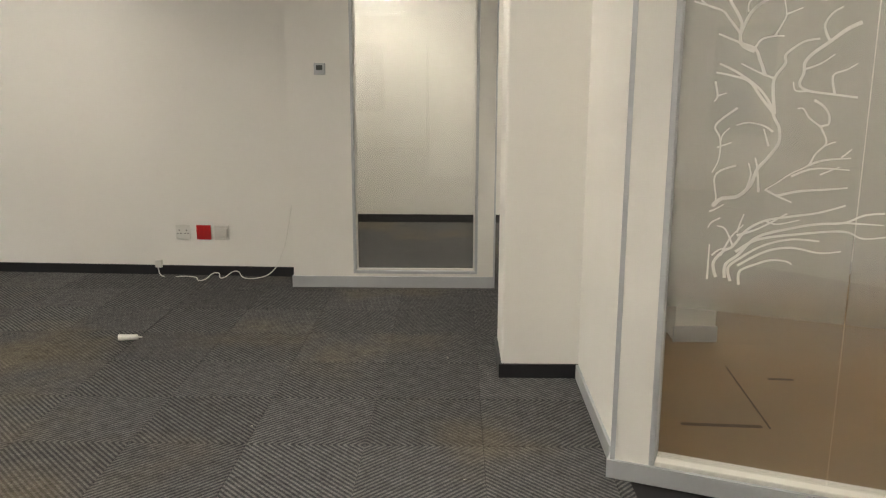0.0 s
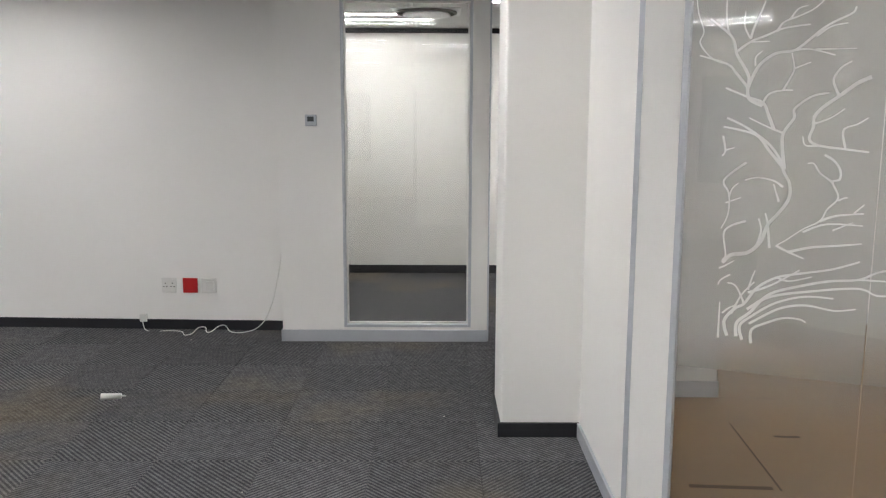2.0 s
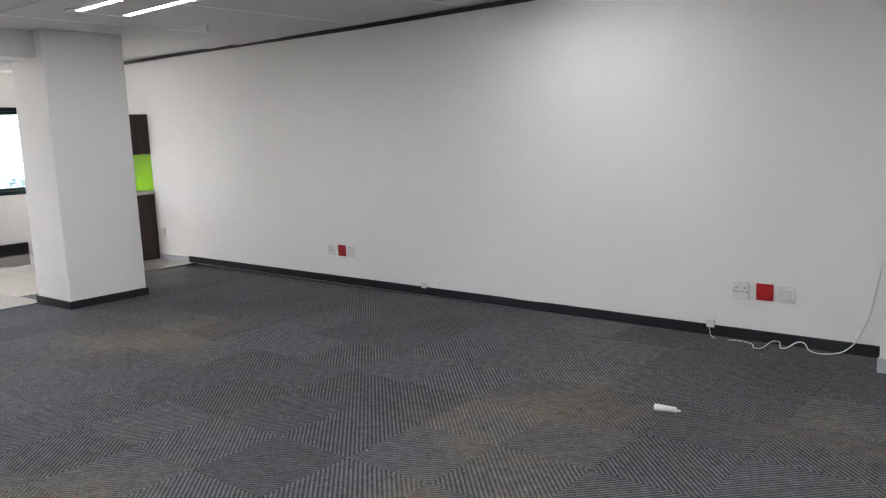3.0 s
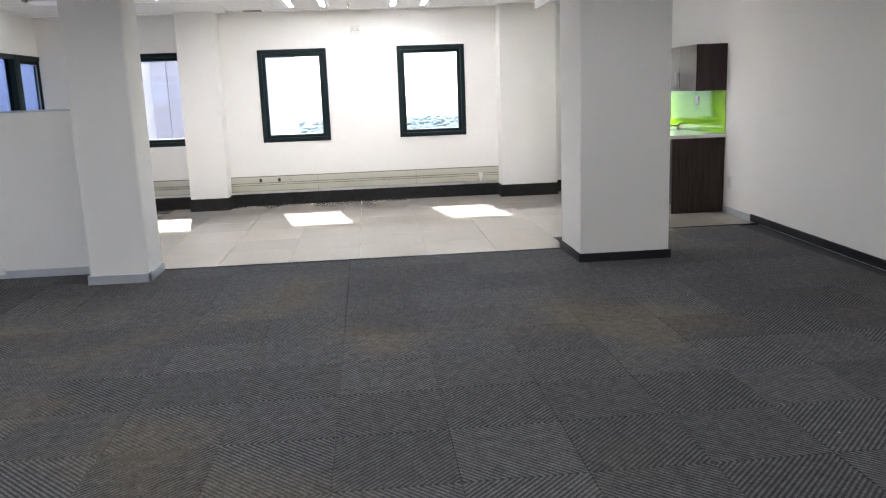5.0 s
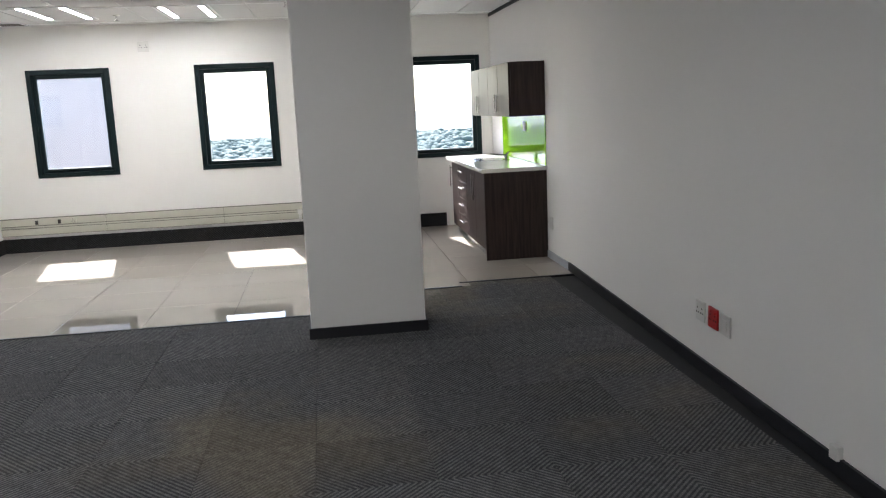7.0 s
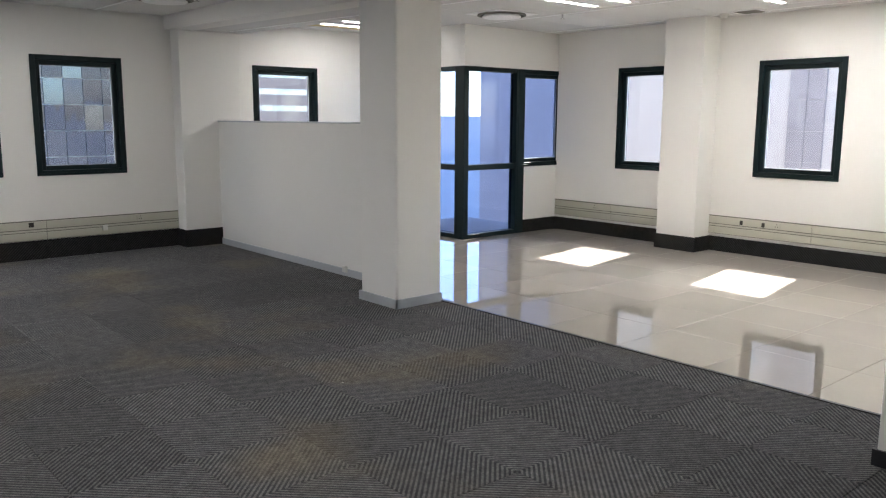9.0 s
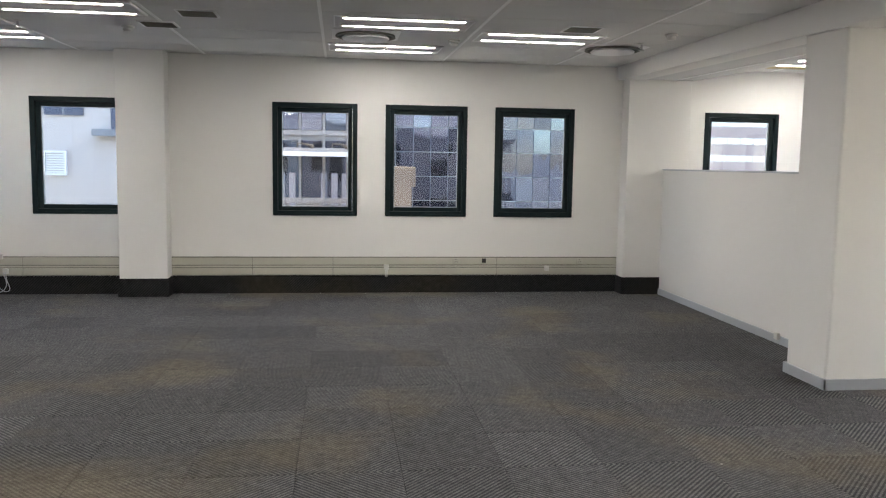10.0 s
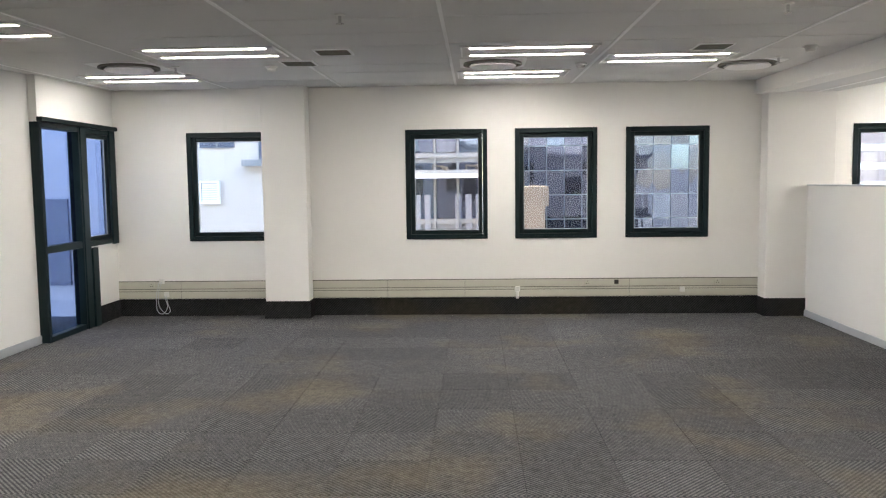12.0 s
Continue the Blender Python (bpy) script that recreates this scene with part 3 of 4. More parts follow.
solid("balcony_post", soften(box_bm((-10.655, -10.572, -1.518, -1.396, 0, ZT)), 0.004, 1), M_FRAME, "dark green corner post of the balcony glazing", "post")
solid("door_post", soften(box_bm((-11.66, -11.54, -1.43, -1.395, 0, ZT)), 0.004, 1), M_FRAME, "dark green door jamb", "post")
solid("door_jamb", soften(box_bm((-0.225, -0.18, -2.55, -2.42, 0, ZT + 0.03)), 0.004, 1), M_FRAME, "dark green door jamb", "post")

solid("window_reveal", soften(box_bm((-0.228, XE - 0.003, -3.236, -3.10, ZB - 0.01, ZT + 0.03)), 0.003, 1), M_FRAME, "deep dark green reveal beside the window", "window frame")
solid("door_jamb_low", soften(box_bm((-0.24, XE - 0.003, -2.68, -2.553, 0, ZB - 0.012)), 0.003, 1), M_FRAME, "dark green lower door jamb", "post")
solid("door_head", soften(box_bm((-0.262, XE - 0.003, -3.24, -1.60, ZT + 0.031, ZT + 0.075)), 0.004, 1), M_FRAME, "projecting dark green head over door and window", "trim")

# ---- partition glass ----
def partition_light(name, x0, x1, label):
    t = thing(name, label, "glass partition", kind="structure", at=((x0 + x1) / 2, PY, 0))
    w = x1 - x0
    part("window_frame", soften(ring(-w / 2, w / 2, 0.105, 2.44, 0.020, -0.006, 0.106), 0.003, 1), M_GREY, t)
    part("pane", box_bm((-w / 2 + 0.02, w / 2 - 0.02, 0.05, 0.058, 0.125, 2.42)), M_CLEAR, t)
    part("bead", ring(-w / 2 + 0.02, w / 2 - 0.02, 0.125, 2.42, 0.012, 0.03, 0.05), M_WHITE, t)


solid("door_jamb_office", soften(box_bm((0.588, 0.600, PY - 0.006, PY + 0.106, 0.0, 2.44)), 0.002, 1), M_GREY, "grey aluminium jamb of the open office doorway", "door frame")
partition_light("window_office", -0.455, 0.47, "tall clear glass light in a grey aluminium frame")

# frosted front with its tree motif
front = thing("glass_front", "frosted glass front with a bare tree motif", "glass partition", kind="structure", at=corner, turn=math.degrees(ang))
part("frame", soften(box_bm((0.148, 0.170, -0.004, 0.104, 0.075, 2.18)), 0.003, 1), M_GREY, front)
part("sill", soften(box_bm((0.170, 3.1, 0.0, 0.1, 0.075, 0.095)), 0.003, 1), M_WHITE, front)
part("head", soften(box_bm((0.170, 3.1, 0.0, 0.1, 2.06, 2.10)), 0.003, 1), M_GREY, front)
for x0, x1 in ((0.172, 0.775), (0.779, 1.9)):
    part("pane", box_bm((x0, x1, 0.044, 0.052, 0.095, 2.06)), M_CLEAR, front)
    bm = bmesh.new()
    bm.faces.new([bm.verts.new(p) for p in ((x0, 0.054, 0.095), (x1, 0.054, 0.095), (x1, 0.054, 2.06), (x0, 0.054, 2.06))])
    part("film", bm, M_FILM, front, "frosted film, clearer towards the floor")


def branch(bm, pts, w0, w1):
    """A tapering ribbon through the points (u, z), with a smooth bend."""
    p = [Vector(q) for q in pts]
    line = []
    for i in range(len(p) - 1):
        a, b, c, d = p[max(i - 1, 0)], p[i], p[i + 1], p[min(i + 2, len(p) - 1)]
        for k in range(6):
            s = k / 6
            line.append(0.5 * (2 * b + (c - a) * s + (2 * a - 5 * b + 4 * c - d) * s * s + (3 * b - a - 3 * c + d) * s ** 3))
    line.append(p[-1])
    prev = None
    for i, q in enumerate(line):
        dirn = (line[min(i + 1, len(line) - 1)] - line[max(i - 1, 0)]).normalized()
        w = w0 + (w1 - w0) * i / (len(line) - 1)
        nrm = Vector((-dirn.y, dirn.x)) * w / 2
        cur = [bm.verts.new((q.x + e * nrm.x, 0.040, q.y + e * nrm.y)) for e in (-1, 1)]
        if prev:
            bm.faces.new([prev[0], prev[1], cur[1], cur[0]])
        prev = cur


# the bare tree, limb by limb: width in millimetres, then points along the glass and up, in centimetres
LIMBS_TRUNK = [
    (15, [(31, 110), (34, 113), (39, 114), (43, 118), (45, 124), (48, 128), (51, 133), (51, 138), (49, 142), (47, 147), (43, 152), (36, 157), (30, 160)]),
    (13, [(49, 143), (48, 150), (48, 155), (51, 160), (51, 163), (56, 167), (61, 168)]),
    (9, [(48, 155), (43, 157), (37, 160)]),
    (12, [(49, 143), (44, 149), (40, 154), (34, 156), (29, 157)]),
    (9, [(49, 137), (46, 139), (41, 140), (37, 139)]),
    (9, [(48, 132), (47, 135), (46, 138)]),
    (10, [(46, 116), (45, 124), (44, 128)]),
    (9, [(42, 117), (43, 122), (42, 126)])]
LIMBS_CROWN = [
    (13, [(45, 156), (43, 161), (41, 165), (36, 167), (29, 170)]),
    (9, [(41, 165), (43, 168), (47, 169), (50, 169)]),
    (8, [(47, 169), (49, 173), (50, 176), (49, 181)]),
    (7, [(50, 176), (55, 178)]),
    (14, [(41, 164), (37, 166), (36, 169), (36, 174), (32, 181), (31, 185), (29, 188), (23, 193)]),
    (11, [(36, 170), (32, 175), (29, 178), (20, 181)]),
    (8, [(29, 188), (28, 194), (28, 200)]),
    (7, [(29, 178), (24, 180), (20, 185), (21, 189), (19, 195), (18, 202)])]
LIMBS_TOP = [
    (12, [(36, 170), (39, 177), (44, 181), (50, 182), (56, 187), (60, 190), (66, 193), (67, 195)]),
    (8, [(50, 182), (55, 182), (62, 180)]),
    (7, [(56, 182), (62, 182), (68, 182)]),
    (7, [(56, 186), (60, 189), (65, 190)]),
    (10, [(32, 182), (36, 185), (41, 187), (46, 189), (54, 190)]),
    (7, [(36, 185), (39, 185), (42, 185)]),
    (8, [(44, 188), (46, 191), (51, 193), (55, 195), (58, 198)]),
    (7, [(48, 192), (50, 195), (53, 196)]),
    (9, [(36, 186), (37, 190), (39, 195), (40, 198)]),
    (7, [(36, 186), (34, 190), (34, 195)]),
    (7, [(38, 177), (38, 180), (40, 182)])]
LIMBS_SIDE = [
    (14, [(73, 173), (69, 171), (64, 167), (59, 163), (57, 160), (57, 157), (56, 153), (59, 151), (66, 150), (74, 149)]),
    (10, [(64, 167), (62, 172), (64, 176), (67, 178)]),
    (8, [(57, 158), (62, 160), (66, 163)]),
    (9, [(67, 150), (66, 156), (70, 158), (73, 160)]),
    (8, [(59, 151), (55, 151), (54, 154)]),
    (9, [(61, 148), (64, 146), (66, 143), (66, 140), (64, 139), (66, 134), (63, 130), (61, 126), (56, 123), (51, 119), (48, 117)])]
LIMBS_FORK = [
    (8, [(64, 139), (60, 142), (58, 145), (56, 145)]),
    (7, [(66, 133), (68, 134), (69, 134)]),
    (10, [(61, 126), (66, 128), (74, 129)]),
    (7, [(71, 129), (73, 131), (74, 132)]),
    (9, [(56, 122), (63, 125), (74, 125)]),
    (7, [(65, 123), (71, 126)]),
    (10, [(48, 117), (52, 115), (57, 113)]),
    (11, [(52, 115), (59, 117), (67, 118), (74, 119)])]
LIMBS_LEFT = [
    (9, [(37, 145), (32, 141), (30, 138), (32, 134), (32, 127), (30, 122)]),
    (7, [(32, 133), (33, 136), (35, 138)]),
    (7, [(31, 131), (36, 133)]),
    (9, [(38, 125), (33, 123), (31, 120), (32, 113), (31, 111)]),
    (9, [(31, 111), (35, 113), (40, 114)]),
    (8, [(30, 108), (32, 109), (35, 111)]),
    (9, [(29, 154), (30, 149), (29, 147)]),
    (6, [(30, 149), (33, 150)])]
LIMBS_ROOTS = [
    (13, [(34, 84), (33, 87), (33, 90), (36, 94), (39, 96), (43, 102), (49, 106), (57, 108), (66, 110), (74, 113)]),
    (13, [(37, 84), (37, 89), (41, 93), (47, 100), (58, 104), (66, 106), (74, 107), (80, 110), (86, 111)]),
    (12, [(39, 83), (38, 88), (42, 92), (49, 97), (58, 100), (67, 100)]),
    (11, [(42, 82), (42, 87), (47, 90), (52, 92), (57, 92), (59, 91)])]
LIMBS_SPREAD = [
    (10, [(41, 89), (50, 95), (58, 97), (66, 96), (69, 96), (74, 97)]),
    (11, [(40, 94), (47, 99), (60, 102), (74, 104), (80, 102), (87, 103)]),
    (10, [(40, 100), (47, 103), (56, 109)]),
    (8, [(39, 96), (36, 102), (33, 103)]),
    (8, [(40, 101), (41, 105), (42, 108)]),
    (8, [(74, 107), (80, 107), (86, 107)]),
    (9, [(31, 83), (31, 89), (31, 96)]),
    (8, [(32, 92), (34, 94), (36, 95)]),
    (7, [(34, 106), (31, 104), (30, 102)]),
    (9, [(35, 92), (38, 99), (42, 104)]),
    (8, [(49, 106), (53, 105), (60, 107)])]
bm = bmesh.new()
for limbs in (LIMBS_TRUNK, LIMBS_CROWN, LIMBS_TOP, LIMBS_SIDE, LIMBS_FORK, LIMBS_LEFT, LIMBS_ROOTS, LIMBS_SPREAD):
    for w, pts in limbs:
        branch(bm, [(p / 100, q / 100) for p, q in pts], w * 0.00092, w * 0.0005)
part("tree_motif", bm, M_BRANCH, front, "bare tree cut-out, its see-through brightness put into pale ribbons")

for name, p, q, w in (("floor_joint", (1.79, 4.74), (1.73, 3.93), 0.010), ("floor_scuff", (1.34, 3.98), (1.70, 3.955), 0.035), ("floor_scuff", (1.95, 4.55), (2.08, 4.54), 0.03),
                      ("floor_joint", (2.28, 6.25), (2.36, 5.95), 0.012), ("floor_joint", (1.87, 5.14), (2.25, 5.12), 0.010)):
    p, q = Vector((*p, 0)), Vector((*q, 0))
    nv = Vector((-(q - p).y, (q - p).x, 0)).normalized() * w / 2
    jb = bmesh.new()
    jb.faces.new([jb.verts.new(c + Vector((0, 0, 0.0055))) for c in (p - nv, q - nv, q + nv, p + nv)])
    solid(name, jb, M_JOINT, "dark narrow mark in the tan lobby floor", "floor mark")
solid("wall_lobby_pier", box_bm((2.25, 2.48, 6.3, 6.9, 0, HI)), M_WALL, "white pier at the back of the lobby", "wall")

# ---- ceiling fittings ----
def ceil_at(x, y):
    return cz(x, y) if x > -7.6 else CW


def lamp(tube=None, label="lit twin-tube fluorescent light set in the ceiling"):
    t = thing("ceiling_light", label, "ceiling light", "ceiling lights")
    part("frame", soften(ring(-0.56, 0.56, -0.28, 0.28, 0.012, -0.0025, 0.02), 0.001, 1), M_BAR, t).matrix_local = pose(0, 0, 0, 90)
    part("reflector", box_bm((-0.545, 0.545, -0.265, 0.265, -0.001, 0.02)), M_CEIL, t)
    for y in (-0.20, 0.20):
        b = box_bm((-0.485, 0.485, y - 0.027, y + 0.027, -0.0016, 0.004))
        part("tube", soften(b, 0.0006, 1), tube or M_TUBE, t, "glowing white tube")
    return t


# Unseen, added for brightness: (-4.9, 2.3), (-2.3, 2.3), (-6.3, 2.6), (-0.25, 4.3).
LIGHTS = [(-2.31, -0.48), (-1.07, -2.10), (-4.88, -0.72), (-4.82, -2.28), (-6.15, -1.28), (-1.0, 0.70), (-4.9, 2.3), (-2.3, 2.3), (-6.3, 2.6), (-5.74, 4.68),
          (-2.9, 5.7), (-0.25, 4.3), (-0.9, 2.13), (0.5, 1.55), (-11.13, 2.25), (-11.28, 3.55), (-10.0, 0.85), (-9.9, 4.85), (-9.45, -2.35)]
first = lamp()
bright = lamp(M_TUBE_BRIGHT, "bright twin-tube light over the tiled floor")
lit_first = False
for i, (x, y) in enumerate(LIGHTS):
    m = pose(x, y, ceil_at(x, y) - 0.008, math.degrees(math.atan(-0.0125)) if x > -7.6 else 0)
    if x < -7.6:
        if lit_first:
            copy_thing(bright, m)
        else:
            bright.matrix_basis, lit_first = m, True
    elif i:
        copy_thing(first, m)
    else:
        first.matrix_basis = m
# The office light at (1.7, 7.9) is unseen, added to brighten the back wall.
for x, y, z in ((1.7, 7.9, 2.552), (0.25, 7.15, 2.552), (-0.35, 8.3, 2.552), (2.6, 2.6, 2.71), (3.2, 5.6, 2.71), (2.4, 4.6, 2.71), (3.6, 1.0, 2.71)):
    copy_thing(first, pose(x, y, z))
tagged(thing("ceiling_patch", "yellowed ceiling board beside the light", "ceiling board", at=(-9.45, -2.75, CW - 0.004)))
bpy.data.objects["ceiling_patch"].name = "ceiling_board"
part("board", box_bm((-0.6, 0.6, -0.1, 0.1, -0.004, 0.004)), M_YELLOW, bpy.data.objects["ceiling_board"])


def lathe(bm, prof, seg=32):
    """Turns the profile (r, z) round the z axis."""
    rings = [[bm.verts.new((r * math.cos(2 * math.pi * k / seg), r * math.sin(2 * math.pi * k / seg), z)) for k in range(seg)] for r, z in prof]
    for a, b in zip(rings, rings[1:]):
        for k in range(seg):
            bm.faces.new([a[k], a[(k + 1) % seg], b[(k + 1) % seg], b[k]])
    bm.faces.new(rings[-1])
    return bm


def diffuser():
    t = thing("air_diffuser", "round white ceiling air diffuser on a square plate", "air vent", "air diffusers")
    part("plate", soften(box_bm((-0.30, 0.30, -0.27, 0.27, -0.004, 0.004)), 0.002, 1), M_BAR, t)
    part("throat", lathe(bmesh.new(), [(0.255, -0.004), (0.255, -0.010), (0.20, -0.008), (0.18, -0.005)]), M_VENT, t, "dark ring painted as the shaded gap")
    # The shade round the rim is put into its colour.
    part("rim", lathe(bmesh.new(), [(0.265, -0.002), (0.27, -0.020), (0.245, -0.024), (0.24, -0.004)]), M_CHANNEL, t, "rim with shade put into its dark colour")
    part("disc", lathe(bmesh.new(), [(0.19, -0.010), (0.215, -0.030), (0.20, -0.042), (0.02, -0.048)]), M_BAR, t)
    return t


def slot_vent():
    t = thing("ceiling_vent", "small slatted ceiling vent", "air vent", "ceiling vents")
    part("backing", box_bm((-0.14, 0.14, -0.14, 0.14, 0.0, 0.004)), M_VENT, t)
    part("frame", ring(-0.15, 0.15, -0.15, 0.15, 0.018, -0.006, 0.004), M_BAR, t).matrix_local = pose(0, 0, 0, 90)
    for i in range(9):
        y = -0.12 + 0.03 * i
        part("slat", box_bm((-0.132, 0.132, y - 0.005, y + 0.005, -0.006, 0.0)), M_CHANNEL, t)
    return t


def sprinkler():
    t = thing("sprinkler", "small metal sprinkler head under the ceiling", "sprinkler", "sprinklers")
    part("rose", lathe(bmesh.new(), [(0.035, 0.0), (0.035, -0.006), (0.012, -0.010)], 16), M_WHITE, t)
    part("stem", cyl(bmesh.new(), (0, 0, -0.008), (0, 0, -0.055), 0.010, 10), M_STEEL, t)
    part("deflector", lathe(bmesh.new(), [(0.010, -0.052), (0.026, -0.056), (0.026, -0.060)], 16), M_STEEL, t)
    return t


def detector():
    t = thing("smoke_detector", "round white smoke detector on the ceiling", "smoke detector", "smoke detectors")
    part("base", lathe(bmesh.new(), [(0.055, 0.0), (0.055, -0.016), (0.045, -0.020)], 24), M_WHITE, t)
    part("chamber", lathe(bmesh.new(), [(0.040, -0.018), (0.040, -0.040), (0.028, -0.050)], 24), M_WHITE, t)
    return t


def scatter(maker, places):
    one = maker()
    for i, (x, y) in enumerate(places):
        m = pose(x, y, ceil_at(x, y) - 0.004)
        if i:
            copy_thing(one, m)
        else:
            one.matrix_basis = m


scatter(diffuser, [(-1.31, -1.2), (-4.60, -1.42), (-7.02, -1.78), (-10.25, -0.45), (-10.2, 5.4), (-3.2, 4.4)])
copy_thing(bpy.data.objects["air_diffuser"], pose(0.12, 7.95, 2.555))
scatter(slot_vent, [(-3.28, -0.58), (-2.86, -1.2), (-6.38, -0.70), (-12.0, 1.5)])
scatter(sprinkler, [(-3.59, 0.96), (-6.35, 0.97), (-4.81, -1.95), (-1.72, -1.24), (-7.16, -1.37), (-11.4, 2.78), (-10.68, 0.05), (-6.3, 5.7), (-10.6, 4.6)])
scatter(detector, [(-2.57, -1.35), (-5.42, -1.55), (-7.20, -0.78), (-12.0, 1.2)])

# ---- dado trunking with its sockets ----
def trunking(a0, a1, place, turn, joints=(), label="cream two-channel cable trunking along the wall"):
    """Local x along the wall, y into the room."""
    t = thing("cable_trunking", label, "cable trunking", at=place, turn=turn)
    # Dark body paints the shaded lines seen between the covers.
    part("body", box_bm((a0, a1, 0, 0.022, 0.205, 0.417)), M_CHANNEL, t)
    cuts = [a0, *joints, a1]
    for u, v in zip(cuts, cuts[1:]):
        part("cover", soften(box_bm((u + 0.002, v - 0.002, 0.022, 0.030, 0.326, 0.408)), 0.003, 1), M_TRUNK, t)
        part("cover", soften(box_bm((u + 0.002, v - 0.002, 0.022, 0.030, 0.210, 0.290)), 0.003, 1), M_TRUNK, t)
        part("cover", soften(box_bm((u + 0.002, v - 0.002, 0.022, 0.027, 0.297, 0.318)), 0.002, 1), M_TRUNK, t)
    return t


trunking(-7.66, -2.52, (0, YS, 0), 0, (-6.2, -4.3, -3.4))
trunking(-2.005, XE - 0.002, (0, YS, 0), 0, (-0.95,))
trunking(0.0, 3.81, (XW, 4.797, 0), -90, (1.2, 2.6))
trunking(0.0, 1.86, (XW, 0.47, 0), -90, (0.9,))


def socket(name, label, face, w, h, place, turn, holes=True, cat="socket", extra=None):
    """A wall plate: local x along the wall, y out of it."""
    t = thing(name, label, cat, at=place, turn=turn)
    part("plate", soften(box_bm((-w / 2, w / 2, 0, 0.012, -h / 2, h / 2)), 0.004, 2), face, t)
    if holes:
        for s in ((-0.25, 0.25) if w > 0.08 else (0,)):
            for dx, dz in ((0, 0.016), (-0.012, -0.01), (0.012, -0.01)):
                part("pin_hole", cyl(bmesh.new(), (s * w + dx, 0.011, dz), (s * w + dx, 0.0135, dz), 0.005, 8), M_HOLE, t)
            if w > 0.08:
                part("switch", soften(box_bm((s * w - 0.009, s * w + 0.009, 0.012, 0.017, 0.024, 0.040)), 0.002, 1), face, t)
    return t


TY = YS + 0.03
for x in (-5.72, -7.20, -0.60):
    socket("socket", "cream power socket in the trunking", M_TRUNK, 0.075, 0.06, (x, TY, 0.37), 0)
socket("blank_outlet", "black outlet plate in the trunking", M_HOLE, 0.05, 0.05, (-6.05, TY, 0.375), 0, False)
TX = XW + 0.03
for y in (1.82, -0.68):
    socket("socket", "cream power socket in the trunking", M_TRUNK, 0.075, 0.06, (TX, y, 0.365), -90)
for y in (1.40, 1.66):
    socket("blank_outlet", "black outlet plate in the trunking", M_HOLE, 0.035, 0.05, (TX, y, 0.36), -90, False)


def plug_box(place, turn, label="small white cable outlet box", drop=0.0):
    t = thing("outlet_box", label, "outlet box", "outlet boxes", at=place, turn=turn)
    part("body", soften(box_bm((-0.028, 0.028, 0, 0.03, -0.03, 0.03)), 0.005, 2), M_WHITE, t)
    if drop:
        part("plug", soften(box_bm((-0.016, 0.016, 0.002, 0.034, -0.03 - drop, -0.031)), 0.005, 2), M_WHITE, t)
    return t


plug_box((-4.91, TY, 0.30), 0, "cream outlet box with a hanging plug", 0.08)
plug_box((-6.80, TY, 0.285), 0)
plug_box((-0.78, TY, 0.26), 0)
plug_box((-0.73, TY, 0.42), 0)
plug_box((TX, 4.53, 0.30), -90, "cream outlet box with a hanging plug", 0.08)
plug_box((-2.05, yn(-2.05), 0.088), 180, "small white telephone outlet on the skirting")
plug_box((-4.85, yn(-4.85), 0.095), 180, "small white telephone outlet on the skirting")
plug_box((-8.106, -0.37, 0.07), -90, "small white outlet on the grey skirting")


def cable(name, pts, r, material, label):
    cu = bpy.data.curves.new(name, "CURVE")
    cu.dimensions, cu.bevel_depth, cu.bevel_resolution, cu.resolution_u = "3D", r, 2, 8
    sp = cu.splines.new("BEZIER")
    sp.bezier_points.add(len(pts) - 1)
    for b, p in zip(sp.bezier_points, pts):
        b.co, b.handle_left_type, b.handle_right_type = p, "AUTO", "AUTO"
    cu.materials.append(material)
    return tagged(new(name, cu), label, "cable")


cable("cable", [(-2.05, 6.70, 0.06), (-2.01, 6.66, 0.006), (-1.82, 6.65, 0.006), (-1.73, 6.62, 0.006), (-1.65, 6.52, 0.006), (-1.57, 6.67, 0.03), (-1.52, 6.60, 0.006), (-1.42, 6.67, 0.045),
                (-1.35, 6.62, 0.006), (-1.24, 6.61, 0.006), (-1.14, 6.66, 0.04), (-1.05, 6.69, 0.20), (-1.0, 6.695, 0.40), (-0.96, 6.695, 0.62), (-0.94, 6.69, 0.80)], 0.004, M_WHITE, "thin white cable trailing along the skirting")
cable("cable", [(x, yn(x) - 0.015, z) for x, z in ((-3.95, 0.085), (-3.8, 0.079), (-3.6, 0.078), (-3.45, 0.082))], 0.004, M_WHITE, "loose white cable lying on the skirting")
cable("cable", [(-0.73, TY + 0.03, 0.41), (-0.70, TY + 0.06, 0.25), (-0.74, TY + 0.07, 0.08), (-0.82, TY + 0.06, 0.05), (-0.80, TY + 0.04, 0.16), (-0.78, TY + 0.03, 0.25)], 0.004, M_GREY,
      "loop of grey cable hanging from the trunking")
cable("cable", [(-0.70, TY + 0.03, 0.41), (-0.67, TY + 0.05, 0.2), (-0.72, TY + 0.06, 0.04), (-0.79, TY + 0.05, 0.09), (-0.76, TY + 0.03, 0.25)], 0.004, M_GREY, "loop of grey cable hanging from the trunking")
